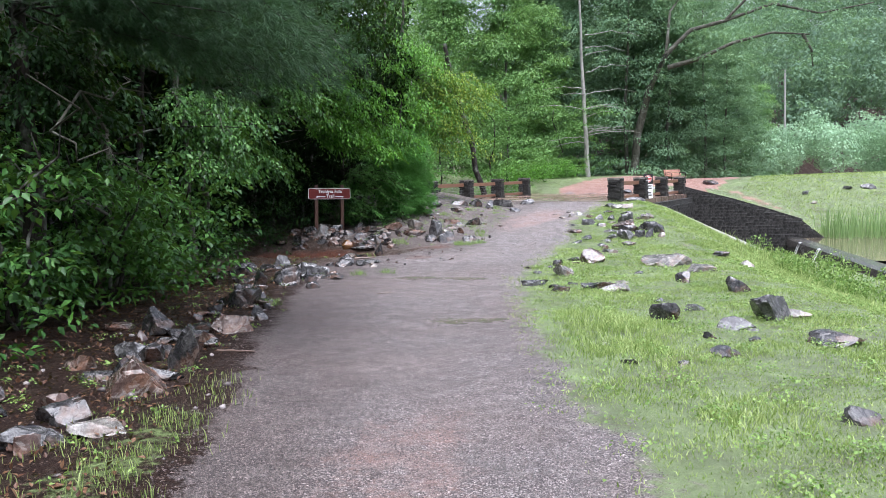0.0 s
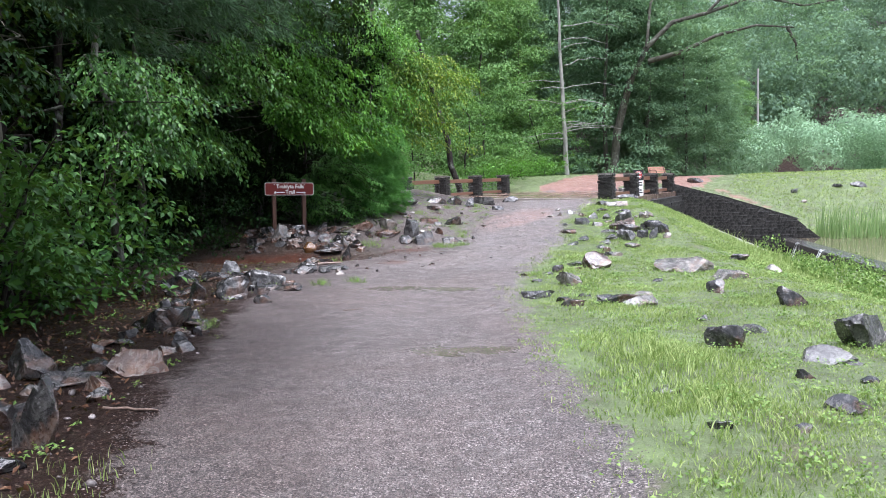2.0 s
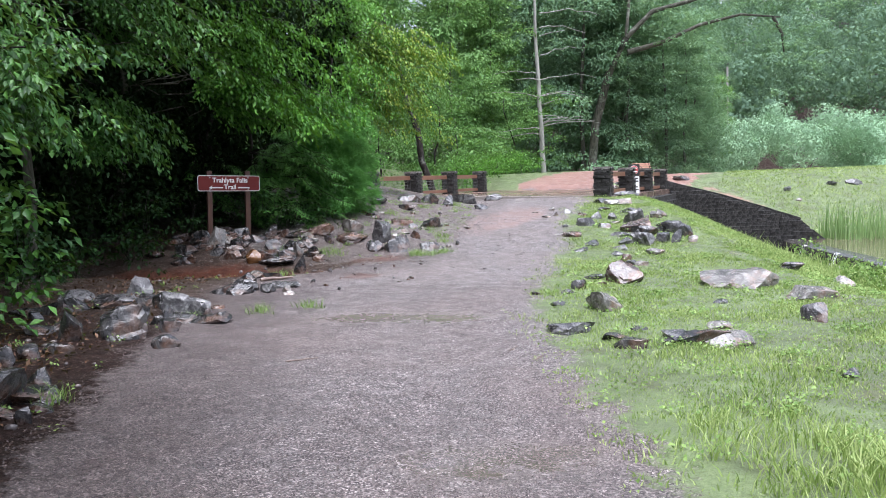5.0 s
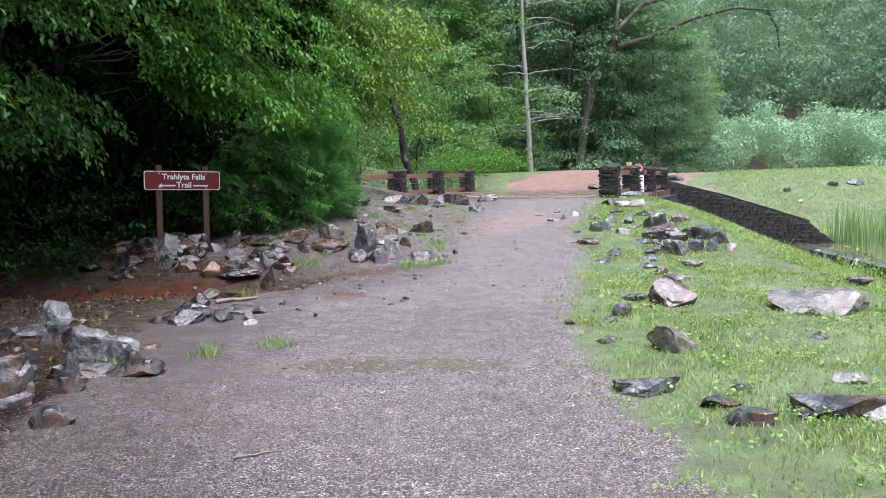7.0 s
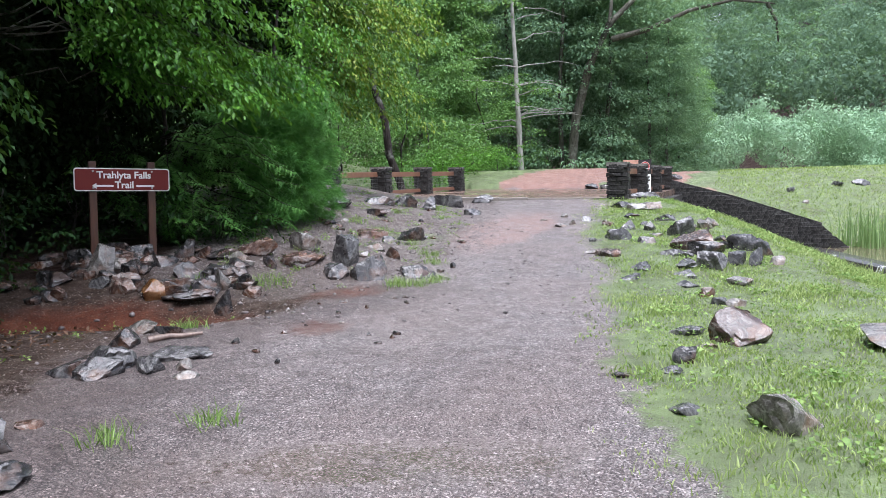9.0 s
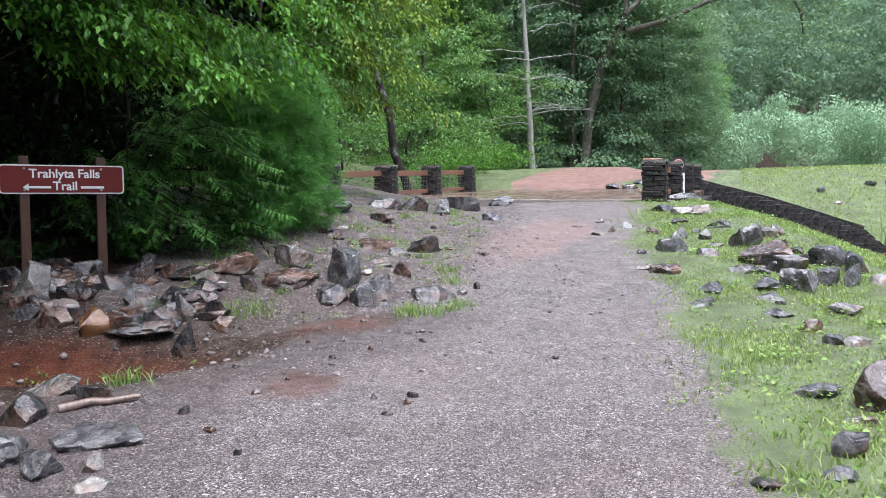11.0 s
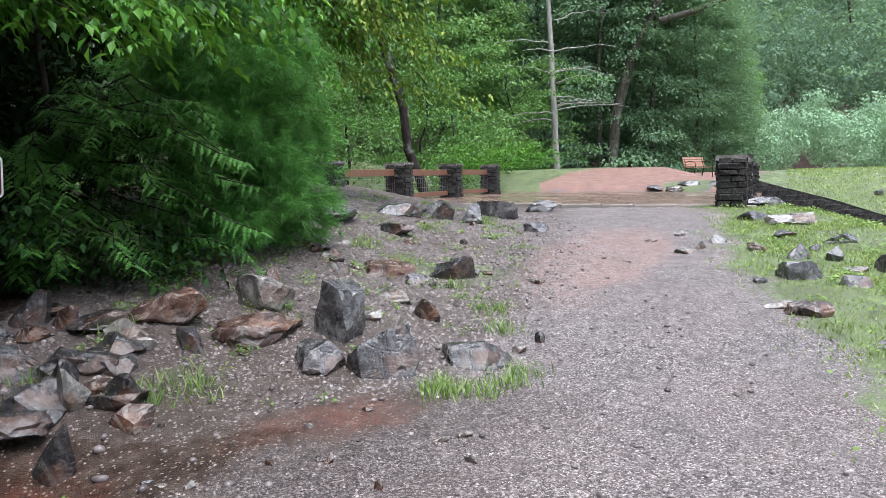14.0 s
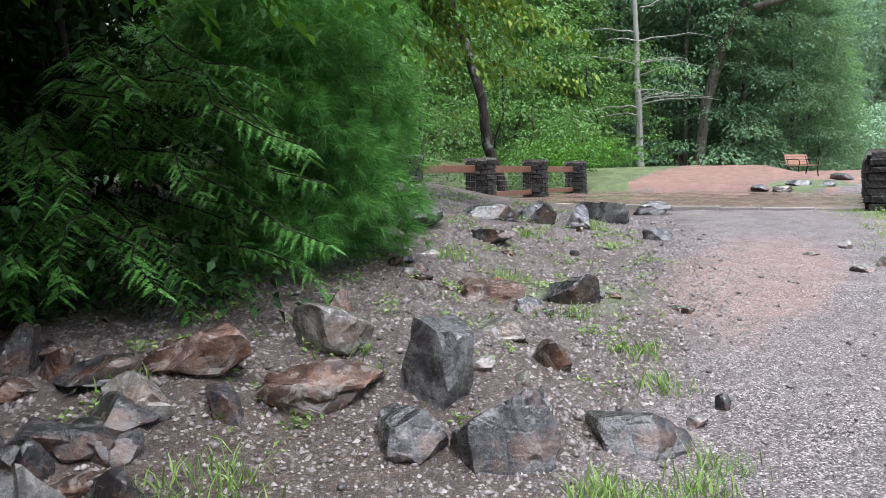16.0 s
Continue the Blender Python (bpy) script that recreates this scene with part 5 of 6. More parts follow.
def boulder(x, y, wide, tall, material, where):
    """An angular broken stone, about wide by tall metres, set a little into the ground."""
    r = rock_rng
    tall, wide = max(0.55 * tall, tall - 0.19 * wide), wide * 1.18
    tall = max(tall, wide * 0.22)
    round_v, faces = BALLS[4 if wide > 0.38 else 3]
    v = round_v / (np.abs(round_v) ** 7).sum(1, keepdims=True) ** (1 / 7)
    v = v @ np.array(pose(0, 0, 0, r.uniform(-16, 16), r.uniform(-16, 16), r.uniform(0, 90)))[:3, :3].T
    for _ in range(12):
        n = r.normal(size=3)
        n /= np.linalg.norm(n)
        over = np.maximum(0, v @ n - r.uniform(0.5, 0.95))
        v -= over[:, None] * n
    v /= np.abs(v).max(0)
    s = r.uniform(0, 50)
    # split layers stand back from one another in ledges
    n = r.normal(size=3) * (0.6, 0.6, 1.0)
    n /= np.linalg.norm(n)
    rough = np.array([noise.fractal(Vector(p * 2.6 + s), 0.9, 2.0, 5) for p in v])
    layer = (v @ n + 0.12 * rough) / r.uniform(0.45, 0.9) + s
    v -= (v - (v @ n)[:, None] * n) * (0.1 * (layer - np.floor(layer)) ** 2)[:, None]
    v += v * rough[:, None] * 0.055
    depth = max(wide, tall * 0.8) * r.uniform(0.6, 0.9)
    v *= (wide / 2, depth / 2, tall * 0.88)
    lean = 14 * min(1, 1.4 * tall / wide)
    tilt = np.array(pose(0, 0, 0, r.uniform(-1, 1) * lean, r.uniform(-1, 1) * lean, r.uniform(-25, 25)))[:3, :3]
    v = v @ tilt.T
    me = smooth(np_mesh("boulder", v, faces))
    me.set_sharp_from_angle(angle=radians(24))
    me.materials.append(material)
    ob = new("boulder" if wide > 0.3 else "rock", me)
    yy = y + depth * 0.25
    ob.matrix_basis = pose(x, yy, float(height(x, yy)) + tall * 0.1)
    size = "large " if wide > 0.6 else "" if wide > 0.25 else "small "
    return tagged(ob, f"{size}{LOOK[material.name]} angular rock {where}", "rock", f"rocks {where}")


# chips on the path below the bank
filler = np.random.default_rng(9)
for _ in range(26):
    boulder(filler.uniform(-1.5, 0.3), filler.uniform(15.4, 18.6), filler.uniform(0.035, 0.09), filler.uniform(0.025, 0.055), (ROCK_DARK, ROCK_RED, ROCK_PALE)[filler.integers(3)], "on the path below the bank")
# smaller broken stones that fill the bank and the pile
filler = np.random.default_rng(5)
for _ in range(58):
    boulder(filler.uniform(-4.2, -1.3), filler.uniform(18.3, 19.8), filler.uniform(0.14, 0.36), filler.uniform(0.1, 0.22), (ROCK_DARK, ROCK_DARK, ROCK_RED)[filler.integers(3)], "on the bank below the sign")
for _ in range(16):
    boulder(filler.uniform(2.9, 5.2), filler.uniform(18.6, 23.5), filler.uniform(0.1, 0.26), filler.uniform(0.05, 0.13), (ROCK_GREY, ROCK_PALE)[filler.integers(2)], "in the pile beside the path")
for _ in range(44):
    boulder(filler.uniform(-3.0, -1.95), filler.uniform(4.2, 15.0), filler.uniform(0.1, 0.34), filler.uniform(0.08, 0.22), (ROCK_DARK, ROCK_DARK, ROCK_RED)[filler.integers(3)], "along the edge of the wood")
for _ in range(30):
    boulder(filler.uniform(-0.9, 1.3), filler.uniform(19.6, 25.0), filler.uniform(0.06, 0.17), filler.uniform(0.04, 0.1), (ROCK_DARK, ROCK_PALE, ROCK_RED)[filler.integers(3)], "on the gravel mound")

for _ in range(24):
    boulder(filler.uniform(-4.0, -2.0), filler.uniform(12.6, 16.3), filler.uniform(0.16, 0.46), filler.uniform(0.12, 0.26), (ROCK_DARK, ROCK_DARK, ROCK_GREY)[filler.integers(3)], "along the edge of the wood")

# along the edge of the wood
boulder(-2.12, 4.37, 0.34, 0.24, ROCK_GREY, "along the edge of the wood")
boulder(-2.15, 4.88, 0.38, 0.33, ROCK_DARK, "along the edge of the wood")
boulder(-1.82, 4.58, 0.39, 0.11, ROCK_PALE, "along the edge of the wood")
boulder(-2.07, 5.70, 0.59, 0.44, ROCK_RED, "along the edge of the wood")
boulder(-1.95, 6.49, 0.37, 0.49, ROCK_DARK, "along the edge of the wood")
boulder(-2.52, 6.85, 0.43, 0.26, ROCK_GREY, "along the edge of the wood")
boulder(-2.89, 8.20, 0.47, 0.37, ROCK_DARK, "along the edge of the wood")
boulder(-2.13, 8.28, 0.46, 0.39, ROCK_RED, "along the edge of the wood")
boulder(-2.57, 10.22, 0.60, 0.39, ROCK_DARK, "along the edge of the wood")
boulder(-2.83, 9.93, 0.19, 0.13, ROCK_GREY, "along the edge of the wood")
boulder(-2.46, 7.97, 0.38, 0.17, ROCK_DARK, "along the edge of the wood")
boulder(-3.93, 14.85, 0.45, 0.25, ROCK_GREY, "along the edge of the wood")
boulder(-3.29, 15.34, 0.30, 0.30, ROCK_GREY, "along the edge of the wood")
boulder(-2.91, 12.38, 0.21, 0.31, ROCK_DARK, "along the edge of the wood")
boulder(-2.54, 12.54, 0.48, 0.39, ROCK_DARK, "along the edge of the wood")
boulder(-2.33, 13.77, 0.52, 0.33, ROCK_GREY, "along the edge of the wood")
boulder(-1.89, 13.16, 0.37, 0.15, ROCK_DARK, "along the edge of the wood")
boulder(-3.50, 8.47, 0.42, 0.15, ROCK_RED, "along the edge of the wood")

# on the bank below the sign; some grey ones made dark for canopy shade
boulder(-3.20, 18.98, 0.33, 0.40, ROCK_PALE, "on the bank below the sign")
boulder(-3.23, 19.63, 0.37, 0.27, ROCK_DARK, "on the bank below the sign")
boulder(-2.92, 19.53, 0.33, 0.23, ROCK_DARK, "on the bank below the sign")
boulder(-3.02, 19.19, 0.39, 0.15, ROCK_PALE, "on the bank below the sign")
boulder(-2.78, 18.54, 0.33, 0.28, ROCK_RED, "on the bank below the sign")
boulder(-2.48, 18.42, 0.32, 0.30, ROCK_RUST, "on the bank below the sign")
boulder(-3.11, 18.69, 0.24, 0.20, ROCK_GREY, "on the bank below the sign")
boulder(-2.81, 18.89, 0.22, 0.21, ROCK_DARK, "on the bank below the sign")
boulder(-2.60, 19.25, 0.43, 0.21, ROCK_DARK, "on the bank below the sign")
boulder(-2.36, 19.56, 0.37, 0.31, ROCK_DARK, "on the bank below the sign")
boulder(-2.21, 18.87, 0.47, 0.29, ROCK_DARK, "on the bank below the sign")
boulder(-1.93, 19.38, 0.40, 0.17, ROCK_DARK, "on the bank below the sign")
boulder(-1.67, 19.19, 0.37, 0.22, ROCK_PALE, "on the bank below the sign")
boulder(-2.24, 18.59, 0.33, 0.18, ROCK_GREY, "on the bank below the sign")
boulder(-1.97, 18.54, 0.47, 0.24, ROCK_DARK, "on the bank below the sign")
boulder(-2.02, 18.34, 0.46, 0.18, ROCK_DARK, "on the bank below the sign")
boulder(-1.65, 18.12, 0.22, 0.31, ROCK_DARK, "on the bank below the sign")
boulder(-1.92, 18.82, 0.21, 0.14, ROCK_DARK, "on the bank below the sign")
boulder(-1.50, 18.63, 0.32, 0.21, ROCK_DARK, "on the bank below the sign")
boulder(-1.76, 18.59, 0.17, 0.26, ROCK_PALE, "on the bank below the sign")
boulder(-1.59, 18.92, 0.26, 0.14, ROCK_DARK, "on the bank below the sign")
boulder(-1.49, 19.54, 0.47, 0.29, ROCK_RED, "on the bank below the sign")
boulder(-3.47, 19.20, 0.30, 0.32, ROCK_DARK, "on the bank below the sign")

# beside the washed-out gully
boulder(-2.15, 16.72, 0.31, 0.18, ROCK_PALE, "beside the washed-out gully")
boulder(-1.82, 16.49, 0.27, 0.14, ROCK_DARK, "beside the washed-out gully")
boulder(-1.24, 16.27, 0.07, 0.09, ROCK_DARK, "beside the washed-out gully")
boulder(-1.62, 15.72, 0.46, 0.16, ROCK_GREY, "beside the washed-out gully")
boulder(-1.68, 15.31, 0.21, 0.15, ROCK_GREY, "beside the washed-out gully")
boulder(-1.41, 15.16, 0.17, 0.10, ROCK_PALE, "beside the washed-out gully")
boulder(-1.47, 15.37, 0.12, 0.10, ROCK_PALE, "beside the washed-out gully")

# on the gravel mound
boulder(-0.44, 19.62, 0.37, 0.47, ROCK_GREY, "on the gravel mound")
boulder(-0.47, 19.20, 0.37, 0.27, ROCK_DARK, "on the gravel mound")
boulder(-0.10, 19.12, 0.44, 0.38, ROCK_DARK, "on the gravel mound")
boulder(0.45, 19.33, 0.51, 0.25, ROCK_DARK, "on the gravel mound")
boulder(-0.96, 19.94, 0.38, 0.30, ROCK_PALE, "on the gravel mound")
boulder(-0.98, 19.51, 0.60, 0.23, ROCK_RED, "on the gravel mound")
boulder(-0.62, 23.19, 0.51, 0.32, ROCK_GREY, "on the gravel mound")
boulder(0.09, 24.14, 0.55, 0.26, ROCK_DARK, "on the gravel mound")
boulder(0.63, 24.47, 0.46, 0.31, ROCK_DARK, "on the gravel mound")
boulder(1.05, 24.39, 0.39, 0.34, ROCK_GREY, "on the gravel mound")
boulder(1.49, 25.35, 0.58, 0.43, ROCK_GREY, "on the gravel mound")
boulder(1.83, 24.13, 0.45, 0.19, ROCK_GREY, "on the gravel mound")
boulder(0.01, 23.07, 0.45, 0.19, ROCK_DARK, "on the gravel mound")
boulder(-0.74, 21.90, 0.26, 0.12, ROCK_DARK, "on the gravel mound")
boulder(-0.07, 21.35, 0.42, 0.22, ROCK_RED, "on the gravel mound")
boulder(0.19, 21.16, 0.22, 0.15, ROCK_DARK, "on the gravel mound")
boulder(0.51, 21.63, 0.39, 0.32, ROCK_DARK, "on the gravel mound")
boulder(-0.05, 20.58, 0.36, 0.16, ROCK_PALE, "on the gravel mound")
boulder(0.21, 20.21, 0.22, 0.23, ROCK_RED, "on the gravel mound")
boulder(-0.20, 19.94, 0.14, 0.11, ROCK_PALE, "on the gravel mound")
boulder(0.02, 19.89, 0.08, 0.09, ROCK_PALE, "on the gravel mound")
boulder(2.29, 26.42, 0.46, 0.26, ROCK_GREY, "on the gravel mound")
boulder(-0.54, 21.25, 0.09, 0.08, ROCK_PALE, "on the gravel mound")
boulder(-0.99, 20.60, 0.18, 0.16, ROCK_RED, "on the gravel mound")
boulder(-1.03, 22.20, 0.18, 0.14, ROCK_DARK, "on the gravel mound")
boulder(-2.10, 20.88, 0.26, 0.22, ROCK_GREY, "on the gravel mound")

# on the lawn
boulder(3.03, 15.93, 0.47, 0.38, ROCK_RED, "on the lawn")
boulder(2.19, 13.64, 0.44, 0.29, ROCK_PALE, "on the lawn")
boulder(2.25, 15.23, 0.22, 0.17, ROCK_DARK, "on the lawn")
boulder(2.99, 9.26, 0.43, 0.31, ROCK_DARK, "on the lawn")
boulder(3.51, 10.06, 0.31, 0.18, ROCK_GREY, "on the lawn")
boulder(4.20, 9.27, 0.40, 0.54, ROCK_GREY, "on the lawn")
boulder(4.56, 11.63, 0.31, 0.33, ROCK_DARK, "on the lawn")
boulder(4.05, 12.89, 0.23, 0.21, ROCK_DARK, "on the lawn")
boulder(3.53, 8.63, 0.47, 0.12, ROCK_GREY, "on the lawn")
boulder(3.00, 7.19, 0.31, 0.11, ROCK_DARK, "on the lawn")
boulder(4.26, 7.76, 0.57, 0.14, ROCK_DARK, "on the lawn")
boulder(2.46, 6.73, 0.14, 0.07, ROCK_DARK, "on the lawn")
boulder(2.01, 6.83, 0.18, 0.07, ROCK_GREY, "on the lawn")
boulder(3.28, 5.03, 0.28, 0.16, ROCK_DARK, "on the lawn")
boulder(1.94, 7.69, 0.21, 0.09, ROCK_GREY, "on the lawn")
boulder(3.12, 8.09, 0.15, 0.10, ROCK_DARK, "on the lawn")
boulder(4.55, 9.40, 0.27, 0.16, ROCK_PALE, "on the lawn")
boulder(4.70, 14.22, 0.54, 0.12, ROCK_PALE, "on the lawn")
boulder(2.74, 11.69, 0.44, 0.09, ROCK_PALE, "on the lawn")
boulder(4.09, 15.14, 0.34, 0.15, ROCK_PALE, "on the lawn")
boulder(1.89, 12.13, 0.22, 0.10, ROCK_DARK, "on the lawn")
boulder(2.42, 11.82, 0.35, 0.10, ROCK_GREY, "on the lawn")
boulder(1.47, 12.43, 0.27, 0.08, ROCK_GREY, "on the lawn")
boulder(6.23, 16.24, 0.28, 0.19, ROCK_PALE, "on the lawn")
boulder(3.19, 10.71, 0.18, 0.09, ROCK_GREY, "on the lawn")
boulder(2.47, 8.96, 0.20, 0.06, ROCK_GREY, "on the lawn")
boulder(3.54, 7.94, 0.16, 0.08, ROCK_DARK, "on the lawn")

# low in the lawn
boulder(1.90, 11.82, 0.31, 0.15, ROCK_DARK, "low in the lawn")
boulder(2.46, 11.81, 0.54, 0.17, ROCK_DARK, "low in the lawn")
boulder(1.55, 12.46, 0.45, 0.07, ROCK_GREY, "low in the lawn")
boulder(3.04, 12.63, 0.26, 0.07, ROCK_PALE, "low in the lawn")
boulder(4.38, 15.29, 0.90, 0.14, ROCK_PALE, "low in the lawn")
boulder(2.19, 12.47, 0.20, 0.06, ROCK_GREY, "low in the lawn")
boulder(1.75, 14.02, 0.21, 0.07, ROCK_GREY, "low in the lawn")
boulder(3.55, 13.98, 0.21, 0.08, ROCK_GREY, "low in the lawn")
boulder(6.01, 17.44, 0.50, 0.23, ROCK_DARK, "low in the lawn")

# in the pile beside the path
boulder(4.65, 21.34, 0.39, 0.39, ROCK_GREY, "in the pile beside the path")
boulder(4.49, 20.31, 0.60, 0.38, ROCK_RED, "in the pile beside the path")
boulder(4.55, 20.04, 0.53, 0.34, ROCK_DARK, "in the pile beside the path")
boulder(4.29, 19.36, 0.35, 0.29, ROCK_GREY, "in the pile beside the path")
boulder(3.98, 19.46, 0.34, 0.17, ROCK_GREY, "in the pile beside the path")
boulder(5.16, 20.23, 0.49, 0.33, ROCK_GREY, "in the pile beside the path")
boulder(5.28, 19.90, 0.36, 0.32, ROCK_DARK, "in the pile beside the path")
boulder(4.66, 19.48, 0.24, 0.23, ROCK_GREY, "in the pile beside the path")
boulder(4.88, 19.41, 0.17, 0.30, ROCK_GREY, "in the pile beside the path")
boulder(4.89, 20.34, 0.25, 0.16, ROCK_GREY, "in the pile beside the path")
boulder(5.26, 21.90, 0.32, 0.25, ROCK_PALE, "in the pile beside the path")
boulder(5.45, 22.02, 0.27, 0.26, ROCK_PALE, "in the pile beside the path")
boulder(4.04, 20.08, 0.28, 0.13, ROCK_GREY, "in the pile beside the path")
boulder(3.97, 20.86, 0.30, 0.16, ROCK_DARK, "in the pile beside the path")
boulder(4.05, 21.99, 0.27, 0.22, ROCK_GREY, "in the pile beside the path")
boulder(3.64, 21.19, 0.34, 0.24, ROCK_GREY, "in the pile beside the path")
boulder(3.20, 20.16, 0.37, 0.14, ROCK_RED, "in the pile beside the path")
boulder(4.36, 21.88, 0.21, 0.21, ROCK_GREY, "in the pile beside the path")
boulder(3.88, 22.47, 0.30, 0.14, ROCK_RED, "in the pile beside the path")
boulder(4.85, 24.51, 0.49, 0.19, ROCK_GREY, "in the pile beside the path")
boulder(5.08, 24.05, 0.56, 0.17, ROCK_PALE, "in the pile beside the path")
boulder(5.94, 26.45, 0.69, 0.15, ROCK_GREY, "in the pile beside the path")
boulder(4.94, 22.75, 0.37, 0.11, ROCK_GREY, "in the pile beside the path")
boulder(4.50, 23.16, 0.30, 0.13, ROCK_DARK, "in the pile beside the path")
boulder(3.58, 18.40, 0.25, 0.11, ROCK_GREY, "in the pile beside the path")
boulder(3.53, 17.88, 0.18, 0.15, ROCK_RED, "in the pile beside the path")
boulder(4.25, 18.42, 0.36, 0.10, ROCK_PALE, "in the pile beside the path")
boulder(3.50, 17.49, 0.26, 0.08, ROCK_GREY, "in the pile beside the path")
boulder(3.67, 17.43, 0.20, 0.15, ROCK_PALE, "in the pile beside the path")
boulder(3.36, 19.36, 0.35, 0.07, ROCK_GREY, "in the pile beside the path")
boulder(5.16, 19.42, 0.24, 0.16, ROCK_PALE, "in the pile beside the path")
boulder(3.79, 18.96, 0.37, 0.10, ROCK_GREY, "in the pile beside the path")
boulder(5.07, 20.82, 0.23, 0.13, ROCK_DARK, "in the pile beside the path")

# at the path edge
boulder(2.68, 16.27, 0.28, 0.10, ROCK_GREY, "at the path edge")
boulder(2.62, 15.77, 0.18, 0.07, ROCK_PALE, "at the path edge")
boulder(2.00, 14.97, 0.18, 0.06, ROCK_GREY, "at the path edge")
boulder(1.64, 14.91, 0.17, 0.07, ROCK_DARK, "at the path edge")

# on the small rocky island
boulder(7.39, 35.76, 0.45, 0.20, ROCK_GREY, "on the small rocky island")
boulder(7.83, 35.49, 0.51, 0.20, ROCK_PALE, "on the small rocky island")
boulder(8.47, 35.85, 0.62, 0.23, ROCK_GREY, "on the small rocky island")
boulder(9.00, 35.50, 0.52, 0.20, ROCK_GREY, "on the small rocky island")
boulder(13.41, 43.67, 0.79, 0.29, ROCK_DARK, "on the small rocky island")

# on the dam
boulder(17.44, 41.24, 0.48, 0.28, ROCK_GREY, "on the dam")
boulder(19.78, 41.70, 0.53, 0.28, ROCK_GREY, "on the dam")
boulder(20.87, 41.59, 0.66, 0.36, ROCK_GREY, "on the dam")
boulder(17.33, 39.93, 0.28, 0.20, ROCK_PALE, "on the dam")

# ---- grass, pebbles, reeds and litter ----
def blades(x, y, tall, width, lean=0.45):
    n = len(x)
    z = height(x, y)
    a = rng.uniform(0, 2 * np.pi, n)
    L = tall * rng.uniform(0.5, 1.25, n)
    side = np.stack([np.cos(a), np.sin(a), 0 * a], 1) * (width * rng.uniform(0.7, 1.3, n))[:, None]
    b = rng.uniform(0, 2 * np.pi, n)
    off = np.stack([np.cos(b), np.sin(b), 0 * b], 1) * (L * lean * rng.uniform(0.2, 1.4, n))[:, None]
    p = np.stack([x, y, z - 0.005], 1)
    up = np.array([0, 0, 1.0])
    m = p + off * 0.35 + up * (L * 0.62)[:, None]
    t = p + off + up * L[:, None]
    v = np.stack([p - side, p + side, m + side * 0.7, m - side * 0.7, t], 1).reshape(-1, 3)
    o = np.arange(n)[:, None] * 5
    return v, np.concatenate([o + [0, 1, 2], o + [0, 2, 3], o + [3, 2, 4]], 1).reshape(-1, 3)


def scatter(n, x0, x1, y0, y1, keep):
    x, y = rng.uniform(x0, x1, n), rng.uniform(y0, y1, n)
    ok = keep(x, y) > rng.uniform(0, 1, n)
    return x[ok], y[ok]


def lawn_density(x, y):
    d = sstep(path_right(y) - 0.35, path_right(y) + 0.75, x + 0.25 * wobble(x, y, 0.8, 6.0)) * (along(x, y) < 0.1)
    return d * (coping_gap(x, y) < -0.26) * np.clip(0.6 + 0.8 * wobble(x, y, 1.7, 4.0) + 0.6 * wobble(x, y, 0.6, 2.0), 0.25, 1)


x, y = scatter(200000, 1.0, 7.5, 2.2, 14.0, lawn_density)
x2, y2 = scatter(190000, 1.4, 9.0, 14.0, 27.0, lawn_density)
x, y = np.concatenate([x, x2]), np.concatenate([y, y2])
tall = 0.034 + 0.03 * np.clip(wobble(x, y, 2.3, 8.0), -0.5, 1) + 0.09 * np.clip(1.3 - np.hypot((x - 2.1) / 0.55, (y - 8.4) / 1.6), 0, 1) + 0.1 * sstep(5.5, 8.5, x)
tagged(part("lawn_grass", np_mesh("lawn_grass", *blades(x, y, tall, np.where(y > 14, 0.0062, 0.0044), 0.8)), GRASS), "short bright green wet lawn grass and clover", "grass", kind="stuff")
x, y = scatter(14000, -2.4, -0.6, 2.2, 8.5, lambda x, y: np.clip(1.25 - np.hypot((x + 1.5) / 0.55, (y - 4.2) / 2.0), 0, 1) * np.clip(0.4 + wobble(x, y, 0.7, 1.0), 0, 1))
tagged(part("verge_grass", np_mesh("verge_grass", *blades(x, y, 0.07, 0.003)), GRASS), "tufts of verge grass beside the gravel", "grass", kind="stuff")


def tuft(x, y, r, tall, n):
    d = rng.normal(size=(n, 2)) * r * 0.5
    v, f = blades(x + d[:, 0], y + d[:, 1], np.full(n, tall), 0.004, 0.9)
    z = float(height(x, y))
    ob = part("grass_tuft", np_mesh("grass_tuft", v - (x, y, z), f), CLOVER)
    ob.matrix_basis = pose(x, y, z)
    tagged(ob, "long-bladed grass tuft growing between the rocks", "grass tuft", "grass tufts", "stuff")


for x, y in ((0.15, 18.85), (0.4, 18.8), (0.62, 18.95), (0.75, 19.2), (0.25, 18.9), (-1.15, 18.9), (-1.35, 18.75), (0.5, 21.3), (0.75, 20.6), (-0.9, 20.0), (0.1, 22.0), (-0.3, 22.4), (1.2, 24.4), (0.4, 23.6), (-2.1, 18.7), (-2.2, 10.5), (-2.1, 13.4), (-1.5, 13.8), (-1.0, 14.1), (0.75, 20.0), (-1.8, 17.0), (-1.7, 19.3)):
    tuft(x, y, 0.15, 0.1, 75)

# moss, sprouts and small weeds between the stones
def sprouts(n, x0, x1, y0, y1, keep, size):
    x, y = scatter(n, x0, x1, y0, y1, keep)
    k = 7
    x, y = np.repeat(x, k) + rng.normal(size=len(x) * k) * 0.03, np.repeat(y, k) + rng.normal(size=len(y) * k) * 0.03
    a = rng.uniform(0, 6.28, len(x))
    p = np.stack([x, y, height(x, y) + rng.uniform(0.005, 0.045, len(x))], 1)
    return leaves(p, size, droop=0.0, flat=0.6, width=0.55, out=np.stack([np.cos(a), np.sin(a), 0.5 + 0 * a], 1))


